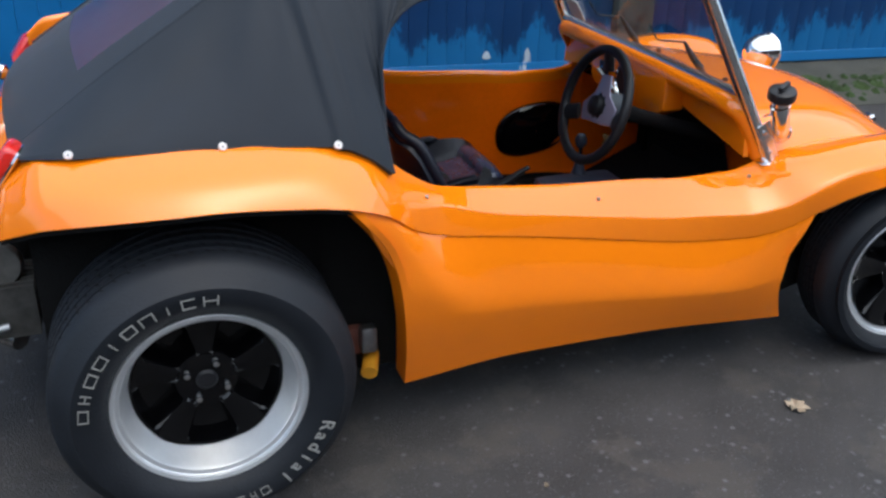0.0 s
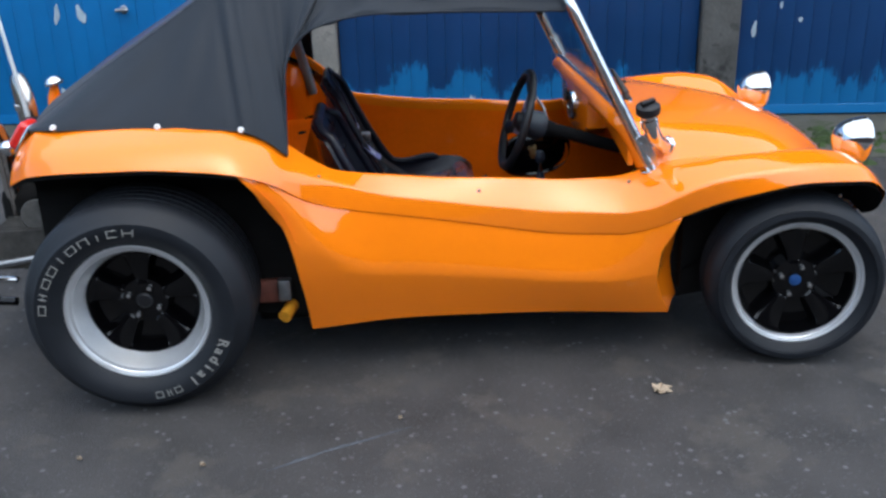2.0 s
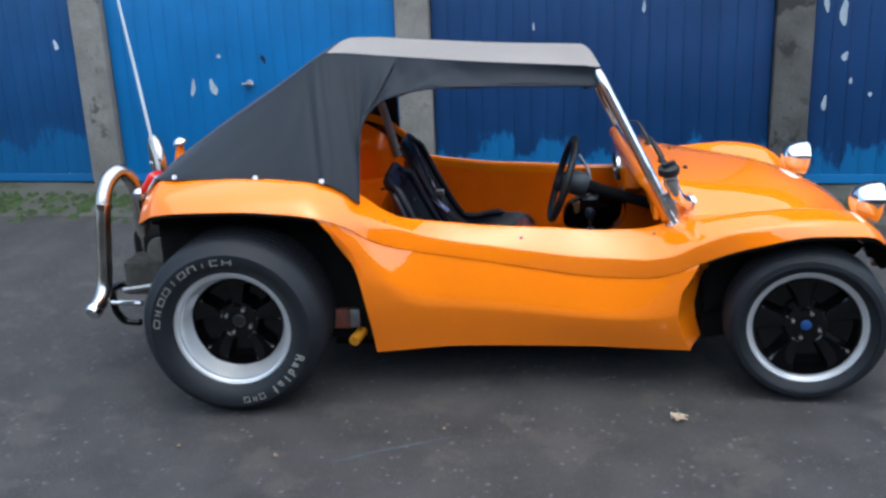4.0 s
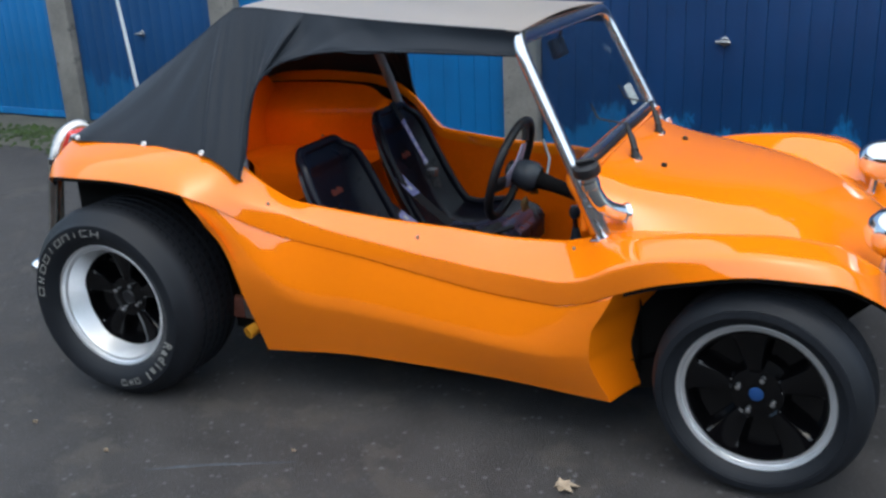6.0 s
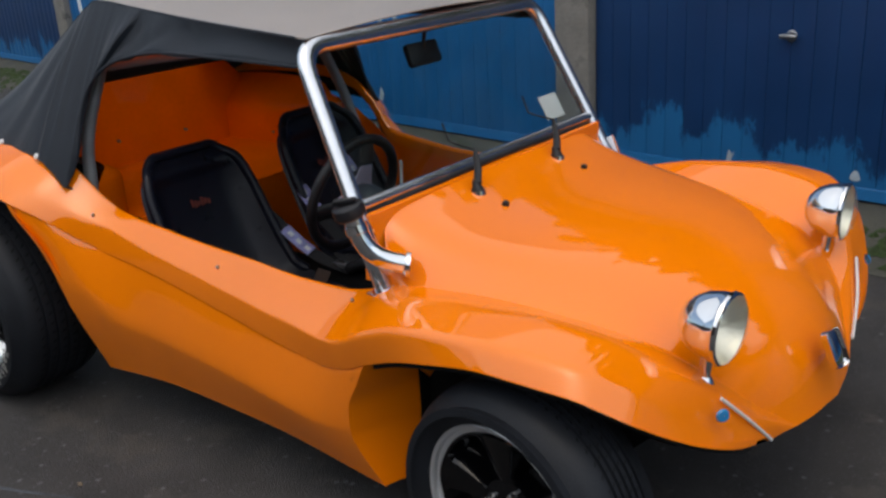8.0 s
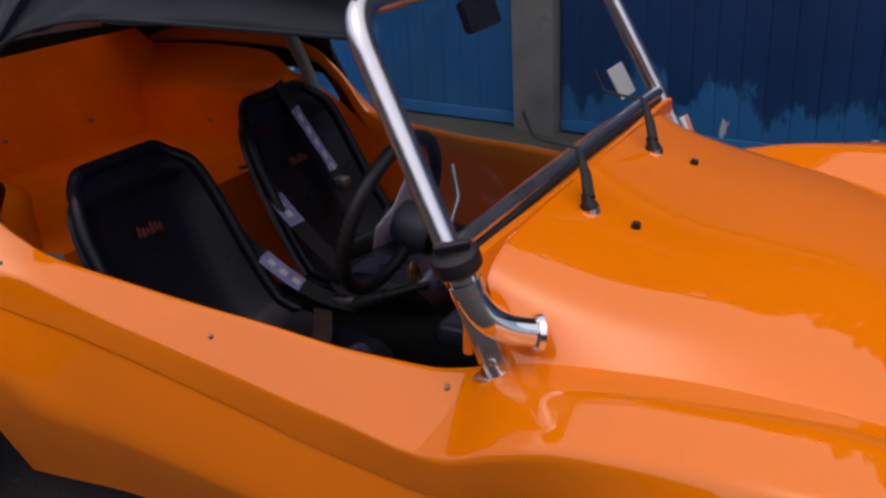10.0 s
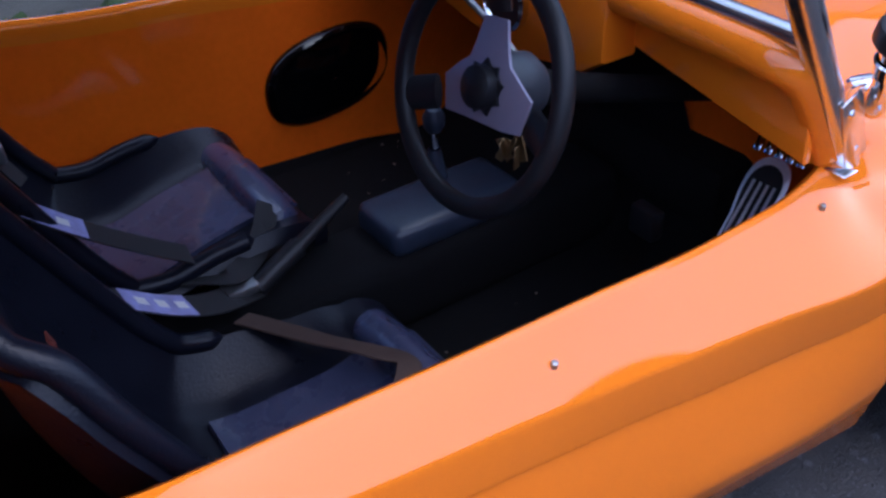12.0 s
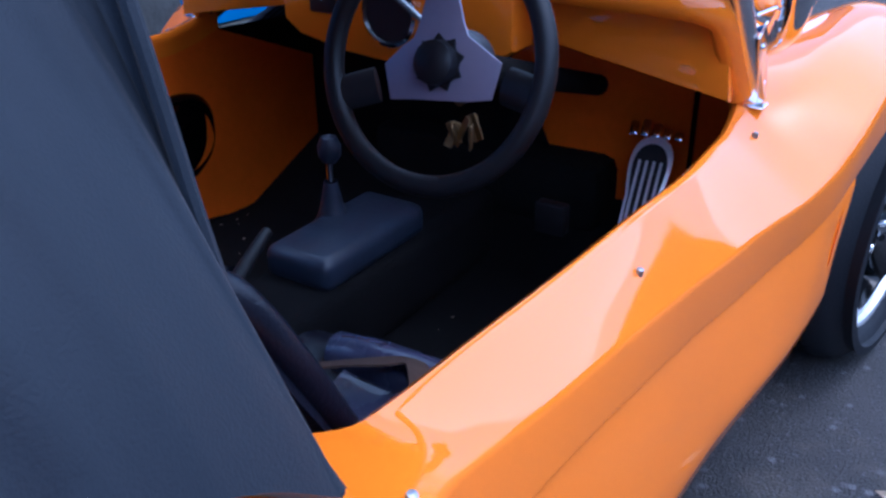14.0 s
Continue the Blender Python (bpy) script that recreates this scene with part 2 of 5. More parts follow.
def door_paint(name, base, worn, low, flakes):
    """Old paint with vertical streaks, a worn patch along the bottom with a ragged top, and white flakes."""
    m = mat(name, base, 0.42, var=0.18, scale=2.5, bump=0.12, bscale=90)
    nt = m.node_tree
    p = nt.nodes["Principled BSDF"]
    first = p.inputs["Base Color"].links[0].from_socket
    tc = [n for n in nt.nodes if n.type == "TEX_COORD"][0]
    geo = nt.nodes.new("ShaderNodeNewGeometry")
    mp = nt.nodes.new("ShaderNodeMapping")
    mp.inputs["Scale"].default_value = (4.5, 4.5, 1.6)
    nt.links.new(geo.outputs["Position"], mp.inputs["Vector"])
    st = nt.nodes.new("ShaderNodeTexNoise")
    st.inputs["Scale"].default_value, st.inputs["Detail"].default_value, st.inputs["Roughness"].default_value = 1.0, 10, 0.72
    nt.links.new(mp.outputs[0], st.inputs["Vector"])
    sep = nt.nodes.new("ShaderNodeSeparateXYZ")
    nt.links.new(geo.outputs["Position"], sep.inputs[0])
    height = nt.nodes.new("ShaderNodeMath")
    height.operation = "MULTIPLY_ADD"
    height.inputs[1].default_value = -0.9
    height.inputs[2].default_value = low
    nt.links.new(sep.outputs["Z"], height.inputs[0])
    both = nt.nodes.new("ShaderNodeMath")
    both.operation = "ADD"
    nt.links.new(height.outputs[0], both.inputs[0])
    nt.links.new(st.outputs["Fac"], both.inputs[1])
    r = nt.nodes.new("ShaderNodeValToRGB")
    r.color_ramp.elements[0].position, r.color_ramp.elements[1].position = 0.5, 0.56
    nt.links.new(both.outputs[0], r.inputs["Fac"])
    mix = nt.nodes.new("ShaderNodeMix")
    mix.data_type = "RGBA"
    nt.links.new(r.outputs["Color"], mix.inputs["Factor"])
    nt.links.new(first, mix.inputs["A"])
    mix.inputs["B"].default_value = (*worn, 1)
    fl = nt.nodes.new("ShaderNodeTexNoise")
    mp2 = nt.nodes.new("ShaderNodeMapping")
    mp2.inputs["Scale"].default_value = (7, 7, 3)
    nt.links.new(geo.outputs["Position"], mp2.inputs["Vector"])
    nt.links.new(mp2.outputs[0], fl.inputs["Vector"])
    fl.inputs["Scale"].default_value, fl.inputs["Detail"].default_value = 1.0, 3
    r3 = nt.nodes.new("ShaderNodeValToRGB")
    r3.color_ramp.elements[0].position, r3.color_ramp.elements[1].position = flakes, flakes + 0.015
    nt.links.new(fl.outputs["Fac"], r3.inputs["Fac"])
    mix2 = nt.nodes.new("ShaderNodeMix")
    mix2.data_type = "RGBA"
    nt.links.new(r3.outputs["Color"], mix2.inputs["Factor"])
    nt.links.new(mix.outputs["Result"], mix2.inputs["A"])
    mix2.inputs["B"].default_value = (0.5, 0.55, 0.6, 1)
    nt.links.new(mix2.outputs["Result"], p.inputs["Base Color"])
    return m


LIGHTDOOR = door_paint("light_blue_door_paint", (0.006, 0.14, 0.38), (0.012, 0.24, 0.52), 0.07, 0.74)
DARKDOOR = door_paint("dark_blue_door_paint", (0.004, 0.04, 0.135), (0.012, 0.15, 0.38), 0.35, 0.73)
MIDDOOR = door_paint("mid_blue_door_paint", (0.004, 0.056, 0.175), (0.008, 0.11, 0.29), 0.44, 0.75)


# ---- mesh helpers ----
def part(name, bm, material, parent=None, label="", sharp=38):
    me = bpy.data.meshes.new(name)
    bmesh.ops.recalc_face_normals(bm, faces=bm.faces)
    bm.to_mesh(me)
    bm.free()
    me.materials.append(material)
    me.shade_smooth()
    me.set_sharp_from_angle(angle=radians(sharp))
    ob = new(name, me)
    if parent:
        ob.parent = parent
    if label:
        tagged(ob, label)
    return ob


def empty(name, label, category, m=None, group="", kind=""):
    ob = tagged(new(name), label, category, group, kind)
    if m is not None:
        ob.matrix_world = m
    return ob


def spline(keys):
    """A smooth curve without overshoot through rows of (s, values...)."""
    k = np.array(keys, float)
    s, v = k[:, 0], k[:, 1:]
    h = np.diff(s)[:, None]
    d = np.diff(v, axis=0) / h
    m = np.zeros_like(v)
    m[0], m[-1] = d[0], d[-1]
    for i in range(1, len(s) - 1):
        a, b = d[i - 1], d[i]
        m[i] = np.where(a * b > 0, 2 * a * b / np.where(np.abs(a + b) < 1e-12, 1, a + b), 0)

    def at(x):
        i = min(max(int(np.searchsorted(s, x)) - 1, 0), len(s) - 2)
        t = min(max((x - s[i]) / (s[i + 1] - s[i]), 0), 1)
        w = s[i + 1] - s[i]
        return ((1 + 2 * t) * (1 - t) ** 2 * v[i] + t * (1 - t) ** 2 * w * m[i]
                + t * t * (3 - 2 * t) * v[i + 1] + t * t * (t - 1) * w * m[i + 1])
    return at


def through_points(points, n):
    """n places along a smooth line through the points."""
    p = np.array(points, float)
    length = np.concatenate([[0], np.cumsum(np.linalg.norm(np.diff(p, axis=0), axis=1))])
    f = spline(np.column_stack([length, p]))
    return [f(x) for x in np.linspace(0, length[-1], n)]


def rounded(points, radii, m=5):
    """A line with its inner corners rounded; always the same number of points."""
    p = [np.array(q, float) for q in points]
    out = [p[0]]
    for i in range(1, len(p) - 1):
        a, b, c = p[i - 1], p[i], p[i + 1]
        la, lc = np.linalg.norm(a - b), np.linalg.norm(c - b)
        ra, rc = min(radii[i - 1], 0.48 * la), min(radii[i - 1], 0.48 * lc)
        s, e = b + (a - b) / max(la, 1e-9) * ra, b + (c - b) / max(lc, 1e-9) * rc
        for t in np.linspace(0, 1, m):
            out.append((1 - t) ** 2 * s + 2 * t * (1 - t) * b + t * t * e)
    out.append(p[-1])
    return out


def add_grid(bm, rows, close_u=False, close_v=False):
    vs = [[bm.verts.new(tuple(float(c) for c in q)) for q in r] for r in rows]
    nu, nv = len(vs), len(vs[0])
    for i in range(nu if close_u else nu - 1):
        for j in range(nv if close_v else nv - 1):
            a, b, c, d = vs[i][j], vs[(i + 1) % nu][j], vs[(i + 1) % nu][(j + 1) % nv], vs[i][(j + 1) % nv]
            if len({a, b, c, d}) == 4:
                bm.faces.new((a, b, c, d))
    return vs


def grid_bm(rows, close_u=False, close_v=False):
    bm = bmesh.new()
    add_grid(bm, rows, close_u, close_v)
    return bm


def mirrored(rows):
    return [[(q[0], -q[1], q[2]) for q in r] for r in rows]


def weld(bm, d=0.0006):
    bmesh.ops.remove_doubles(bm, verts=bm.verts, dist=d)
    bmesh.ops.dissolve_degenerate(bm, edges=bm.edges, dist=1e-5)
    return bm


def thick_grid(rows, t):
    """A sheet of the thickness t: the rows, and the same rows set back along the normals, closed round the edge."""
    r = np.array(rows, float)
    du, dv = np.gradient(r, axis=0), np.gradient(r, axis=1)
    n = np.cross(du, dv)
    n /= np.maximum(np.linalg.norm(n, axis=2, keepdims=True), 1e-9)
    b = r - n * t
    bm = bmesh.new()
    a = add_grid(bm, r)
    c = add_grid(bm, b)
    nu, nv = r.shape[:2]
    ring = [(i, 0) for i in range(nu)] + [(nu - 1, j) for j in range(1, nv)] + [(i, nv - 1) for i in range(nu - 2, -1, -1)] + [(0, j) for j in range(nv - 2, 0, -1)]
    for (i, j), (k, l) in zip(ring, ring[1:] + ring[:1]):
        bm.faces.new((a[i][j], a[k][l], c[k][l], c[i][j]))
    return bm


def tube_bm(points, radius, seg=12, n=0, flat=1.0, up=(0, 0, 1), bm=None, close=True):
    """A pipe along the points; radius: one, or one for each place; flat: its second width over its first."""
    p = [np.array(q, float) for q in (through_points(points, n) if n else points)]
    rad = radius if isinstance(radius, (list, tuple)) else [radius] * len(p)
    bm = bm or bmesh.new()
    rows, side = [], None
    for i, q in enumerate(p):
        t = p[min(i + 1, len(p) - 1)] - p[max(i - 1, 0)]
        t /= np.linalg.norm(t)
        if side is None:
            side = np.cross(t, np.array(up, float))
            if np.linalg.norm(side) < 0.05:
                side = np.cross(t, (1.0, 0.1, 0))
        side = side - t * (side @ t)
        side /= np.linalg.norm(side)
        o = np.cross(side, t)
        rows.append([q + rad[i] * (math.cos(a) * side + flat * math.sin(a) * o) for a in np.linspace(0, 2 * math.pi, seg, endpoint=False)])
    vs = add_grid(bm, rows, close_v=True)
    if close:
        bm.faces.new(vs[0])
        bm.faces.new(vs[-1])
    return bm


def lathe_bm(profile, centre, axis, seg=40, bm=None, close=False):
    """Turns a profile of (radius, distance along the axis) round the axis through centre."""
    ax = Vector(axis).normalized()
    q = Vector((0, 0, 1)).rotation_difference(ax).to_matrix()
    bm = bm or bmesh.new()
    rows = [[Vector(centre) + q @ Vector((r * math.cos(a), r * math.sin(a), h)) for a in np.linspace(0, 2 * math.pi, seg, endpoint=False)] for r, h in profile]
    vs = add_grid(bm, rows, close_v=True)
    if close:
        bm.faces.new(vs[0])
        bm.faces.new(vs[-1])
    return bm


def box_bm(lo, hi, bevel=0.0, seg=2, bm=None, m=None):
    own = bmesh.new()
    bmesh.ops.create_cube(own, size=1)
    c, d = [(a + b) / 2 for a, b in zip(lo, hi)], [b - a for a, b in zip(lo, hi)]
    bmesh.ops.transform(own, matrix=Matrix.Translation(c) @ Matrix.Diagonal((*d, 1)), verts=own.verts)
    if bevel:
        bmesh.ops.bevel(own, geom=own.edges[:], offset=bevel, segments=seg, profile=0.5, affect="EDGES")
    if m is not None:
        bmesh.ops.transform(own, matrix=m, verts=own.verts)
    if bm is None:
        return own
    me = bpy.data.meshes.new("temp")
    own.to_mesh(me)
    own.free()
    bm.from_mesh(me)
    bpy.data.meshes.remove(me)
    return bm


def slab_bm(outline, thickness, m, bevel=0.0):
    """A flat outline of (u, v) made thick along w, then set by m."""
    bm = bmesh.new()
    f = bm.faces.new([bm.verts.new((u, v, 0)) for u, v in outline])
    r = bmesh.ops.extrude_face_region(bm, geom=[f])
    bmesh.ops.translate(bm, vec=(0, 0, thickness), verts=[v for v in r["geom"] if isinstance(v, bmesh.types.BMVert)])
    if bevel:
        bmesh.ops.bevel(bm, geom=[e for e in bm.edges if len({round(v.co.z, 5) for v in e.verts}) == 1], offset=bevel, segments=2, profile=0.5, affect="EDGES")
    bmesh.ops.transform(bm, matrix=m, verts=bm.verts)
    return bm


# ---- ground ----
WALL = pose(0.43, 2.47, 0, 0, 0, math.degrees(math.atan(-0.12)))

bm = bmesh.new()
bmesh.ops.create_grid(bm, x_segments=8, y_segments=8, size=120)
part("ground", bm, ASPHALT)
tagged(bpy.data.objects["ground"], "dark worn asphalt yard, damp, with fine grit", "ground", kind="structure")
# loose grit and a scraped mark on the asphalt
rng = random.Random(21)
bm = bmesh.new()
for i in range(900):
    x, y = rng.uniform(-1.6, 3.6), rng.uniform(-3.0, -0.75)
    r = rng.uniform(0.0015, 0.0045)
    a = rng.uniform(0, 6.28)
    base = [bm.verts.new((x + r * math.cos(a + 1.571 * k) * rng.uniform(0.7, 1.4), y + r * math.sin(a + 1.571 * k) * rng.uniform(0.7, 1.4), 0.0)) for k in range(4)]
    top = bm.verts.new((x + rng.uniform(-0.3, 0.3) * r, y, r * rng.uniform(0.6, 1.1)))
    for k in range(4):
        bm.faces.new((base[k], base[(k + 1) % 4], top))
part("grit", bm, GRIT, sharp=10)
tagged(bpy.data.objects["grit"], "fine pale grit lying on the asphalt", "grit", kind="stuff")
for k, (a, b) in enumerate((((0.38, -1.245), (0.60, -1.13)), ((0.45, -1.20), (0.80, -1.055)))):
    bm = tube_bm([(a[0], a[1], 0.0), ((a[0] + b[0]) / 2, (a[1] + b[1]) / 2 - 0.004, 0.0015), (b[0], b[1], 0.0)], [0.002, 0.006, 0.002], 8, flat=0.2)
    ob = part("scrape_mark", bm, CHALK)
    tagged(ob, "faint pale blue scrape across the asphalt", "scrape", kind="structure")
# a worn concrete ramp that climbs to the sills of the doors
RAMP = [(-0.56, -0.06), (-0.56, 0.003), (-0.36, 0.05), (-0.2, 0.092), (-0.05, 0.118), (0.3, 0.12), (0.3, -0.06)]


def ramp_z(v):
    return float(np.interp(v, [q[0] for q in RAMP[1:6]], [q[1] for q in RAMP[1:6]]))


bm = grid_bm([[(x, y + (0.02 * noise.noise((x * 2.3, 0, 4)) if k < 2 else 0), z + (0.006 * noise.noise((x * 3, y * 4, 1)) if 1 < k < 5 else 0)) for k, (y, z) in enumerate(RAMP)] for x in np.linspace(-14, 14, 280)])
ob = part("pavement", bm, APRON)
ob.matrix_world = WALL
tagged(ob, "narrow dirty concrete ramp before the garage doors", "pavement", kind="structure")

# moss and weeds along the foot of the doors
rng = random.Random(5)
bm = bmesh.new()
for i in range(3200):
    u = rng.uniform(-13, 13)
    v = -0.22 - abs(rng.gauss(0, 0.17))
    h = rng.uniform(0.008, 0.03)
    a = rng.uniform(0, 6.28)
    w = rng.uniform(0.02, 0.06)
    base = [bm.verts.new((u + w * math.cos(a + k * 1.257) * rng.uniform(0.6, 1.2), v + w * math.sin(a + k * 1.257) * rng.uniform(0.6, 1.2), ramp_z(v) - 0.004)) for k in range(5)]
    top = bm.verts.new((u + rng.uniform(-0.01, 0.01), v, ramp_z(v) + h))
    for k in range(5):
        bm.faces.new((base[k], base[(k + 1) % 5], top))
ob = part("moss", bm, MOSS)
ob.matrix_world = WALL
tagged(ob, "patchy green moss and weeds along the concrete", "moss", kind="stuff")


# ---- garages ----
def garage_door(u0, u1, paint, label, handle=None):
    """An up-and-over door of upright boards between two posts; u along the wall."""
    door = empty("garage_door", label, "door", WALL @ pose((u0 + u1) / 2, 0, 0), "row of garage doors")
    w = (u1 - u0) - 0.012
    n = max(1, round(w / 0.112))
    b = w / n
    for i in range(n):
        x = -w / 2 + i * b
        bm = box_bm((x + 0.0006, 0.0, 0.14), (x + b - 0.0006, 0.03, 1.97), 0.003, 2)
        part("board", bm, paint, door)
    part("bottom_rail", box_bm((-w / 2, -0.006, 0.13), (w / 2, -0.001, 0.19), 0.002, 1), paint, door)
    if handle:
        hx, hz = handle
        part("handle", tube_bm([(hx - 0.04, -0.035, hz), (hx, -0.04, hz + 0.004), (hx + 0.04, -0.035, hz)], 0.011, 10, bm=lathe_bm([(0.001, 0.045), (0.014, 0.04), (0.02, 0.002), (0.03, -0.004)], (hx, -0.002, hz), (0, -1, 0), 16)), STEEL, door, "small grey metal turn handle")
    return door


def post(u0, u1, material):
    bm = box_bm((u0, -0.06, 0.0), (u1, 0.14, 2.0), 0.012, 2)
    for v in bm.verts:
        v.co.x += 0.003 * math.sin(v.co.z * 5 + u0)
    ob = part("concrete_post", bm, material)
    ob.matrix_world = WALL
    return tagged(ob, "weathered grey concrete post between garage doors", "post", "garage posts")


EDGES = [(-9.2, -8.96), (-6.8, -6.56), (-4.4, -4.16), (-2.595, -2.35), (-0.175, 0.06), (2.3, 2.53), (4.73, 4.97), (7.13, 7.37), (9.53, 9.77)]
PAINTS = [(DARKDOOR, "dark blue"), (LIGHTDOOR, "light blue"), (MIDDOOR, "dark blue"), (LIGHTDOOR, "light blue"), (DARKDOOR, "dark blue"), (DARKDOOR, "dark blue"), (LIGHTDOOR, "light blue"), (DARKDOOR, "dark blue")]
for k, (a, b) in enumerate(EDGES):
    post(a, b, DARKPOST if k == 5 else CONCRETE)
SCARS = {3: [(-0.457, 0.83, 0.017, 0.06, 8, 1), (-0.30, 0.83, 0.026, 0.055, -22, 1), (-0.235, 1.05, 0.014, 0.016, 0, 1), (0.1, 1.02, 0.014, 0.035, -30, 0), (-0.5, 0.32, 0.02, 0.05, 10, 1)],
         4: [(0.3, 1.3, 0.01, 0.04, 5, 1), (0.35, 0.24, 0.022, 0.03, 0, 1)],
         5: [(-0.92, 1.225, 0.022, 0.09, 4, 1), (-0.895, 0.955, 0.018, 0.032, 10, 1), (-1.03, 1.315, 0.014, 0.09, -3, 1), (-0.727, 0.711, 0.012, 0.014, 0, 1), (-1.0, 0.66, 0.014, 0.045, 5, 1), (-0.85, 0.8, 0.008, 0.02, 0, 1)]}
HANDLES = {3: (-0.02, 0.85), 5: None}
for i, ((_, a), (b, _)) in enumerate(zip(EDGES[:-1], EDGES[1:])):
    door = garage_door(a + 0.002, b - 0.002, PAINTS[i][0], f"{PAINTS[i][1]} boarded garage door with peeling paint", HANDLES.get(i, (0, 0.86)))
    for u, z, w, h, turn, pale in SCARS.get(i, ()):
        edge = [(w * math.cos(q) * (1 + 0.3 * math.sin(3 * q + u * 9)), h * math.sin(q) * (1 + 0.2 * math.sin(2 * q + z * 7))) for q in np.linspace(0, 2 * math.pi, 14, endpoint=False)]
        scar = part("paint_scar", slab_bm(edge, 0.001, pose(u, -0.0015, z, 90, turn, 0)), PRIMER if pale else BLACK, door, "patch of bare pale primer" if pale else "dark chip in the paint")
ob = part("wall_garage", box_bm((-9.9, -0.02, 2.0), (10.2, 0.2, 2.14), 0.01), CONCRETE)
ob.matrix_world = WALL
tagged(ob, "concrete lintel wall above the garage doors", "wall", kind="structure")
ob = part("wall_back", box_bm((-9.9, 0.45, 0), (10.2, 0.6, 2.13), 0.01), BRICK)
ob.matrix_world = WALL
tagged(ob, "brick back wall of the garages", "wall", kind="structure")
bm = thick_grid([[(x, y, 2.165 + 0.012 * y + 0.022 * math.cos(x * 2 * math.pi / 0.146)) for y in (-0.14, 1.2, 2.6, 5.0)] for x in np.linspace(-10.0, 10.3, 1120)], 0.012)
ob = part("roof_garage", bm, ROOFFELT)
ob.matrix_world = WALL
tagged(ob, "corrugated cement garage roof", "roof", kind="structure")

# ragged trees: across the yard behind the camera, and over the garage roofs
def tree_line(name, label, rng, count, xs, ys, top):
    verts, faces = [], []
    ball = bmesh.new()
    bmesh.ops.create_icosphere(ball, subdivisions=1, radius=1.0)
    unit = [v.co.copy() for v in ball.verts]
    tris = [[v.index for v in f.verts] for f in ball.faces]
    ball.free()
    for i in range(count):
        x = rng.uniform(*xs)
        h = top(x)
        z = max(0.3, h - abs(rng.gauss(0, 0.3 * h)))
        y = rng.uniform(*ys)
        r = rng.uniform(0.12, 0.55) * (0.6 if z > h - 0.6 else 1.0)
        m = pose(x, y, z, rng.uniform(0, 90), 0, rng.uniform(0, 90)) @ Matrix.Diagonal((r, r * rng.uniform(.5, 1), r * rng.uniform(0.4, 0.9), 1))
        base = len(verts)
        for u in unit:
            q = m @ u
            verts.append(q + 0.16 * noise.noise_vector(q * 3.1))
        faces += [[base + k for k in t] for t in tris]
    me = bpy.data.meshes.new(name)
    me.from_pydata([tuple(v) for v in verts], [], faces)
    me.materials.append(FOLIAGE)
    return tagged(new(name, me), label, "trees", kind="stuff")


# unseen plain building across the yard, heights set for reflections; lower towards one end
def far_block(x0, x1, height):
    wall = part("wall_yard", box_bm((x0, -18.4, -0.05), (x1, -16.4, height), 0.03), DARKBRICK)
    tagged(wall, "unseen dark brick block that the paint reflects", "wall", kind="structure")
    part("coping", box_bm((x0 - 0.05, -18.45, height - 0.02), (x1 + 0.05, -16.3, height + 0.14), 0.03), CONCRETE, wall)


for x0, x1, height in ((-40, -14, 5.0), (-14, 8, 7.3), (8, 17, 7.3), (17, 40, 6.4)):
    far_block(x0, x1, height)

RISE = spline([(-16, 3.6), (-6.5, 3.8), (-3.2, 4.0), (-2.2, 4.3), (-1.75, 6.0), (-1.3, 8.0), (-.4, 8.9), (1.0, 9.2), (4.0, 9.6), (7.5, 9.6), (12, 7.4), (18, 5.0)])
tree_line("garden_trees", "tall dark trees rising behind the garage roofs", random.Random(12), 4600, (-15, 17), (7.2, 9.4),
          lambda x: float(RISE(x)[0]) + 0.5 * math.sin(x * 2.9) + 0.3 * math.sin(x * 6.7))

# ---- beach buggy: the shell ----
buggy = empty("beach_buggy", "orange fibreglass beach buggy with a dark grey canvas top", "car")

RIM = spline([(-0.42, -0.36, .50, .845), (-.30, -.30, .60, .872), (0, 0, .64, .885), (.25, .25, .655, .877), (.40, .40, .66, .835), (.47, .47, .65, .782),
              (.53, .53, .64, .735), (.61, .61, .625, .692), (.78, .78, .615, .668), (.95, .95, .61, .65), (1.17, 1.17, .61, .638), (1.37, 1.37, .605, .622),
              (1.50, 1.50, .60, .622), (1.58, 1.58, .592, .634), (1.64, 1.64, .58, .655), (1.75, 1.75, .56, .665), (1.9, 1.9, .53, .662), (2.1, 2.1, .50, .645),
              (2.3, 2.3, .44, .588), (2.42, 2.42, .36, .495), (2.48, 2.465, .29, .425), (2.52, 2.515, .20, .355)])
CREST = spline([(-.42, -.385, .57, .81), (-.3, -.30, .66, .85), (0, 0, .705, .866), (.25, .25, .72, .858), (.38, .38, .72, .822), (.48, .48, .70, .745),
                (.55, .55, .676, .707), (.65, .65, .645, .673), (.8, .8, .636, .648), (1.05, 1.05, .634, .6205), (1.37, 1.37, .638, .5945), (1.5, 1.5, .643, .594),
                (1.58, 1.58, .646, .607), (1.66, 1.66, .66, .645), (1.75, 1.75, .665, .676), (1.9, 1.9, .665, .702), (2.1, 2.1, .65, .712), (2.25, 2.25, .625, .692),
                (2.36, 2.35, .58, .632), (2.43, 2.425, .47, .54), (2.48, 2.467, .36, .45), (2.52, 2.508, .225, .357)])
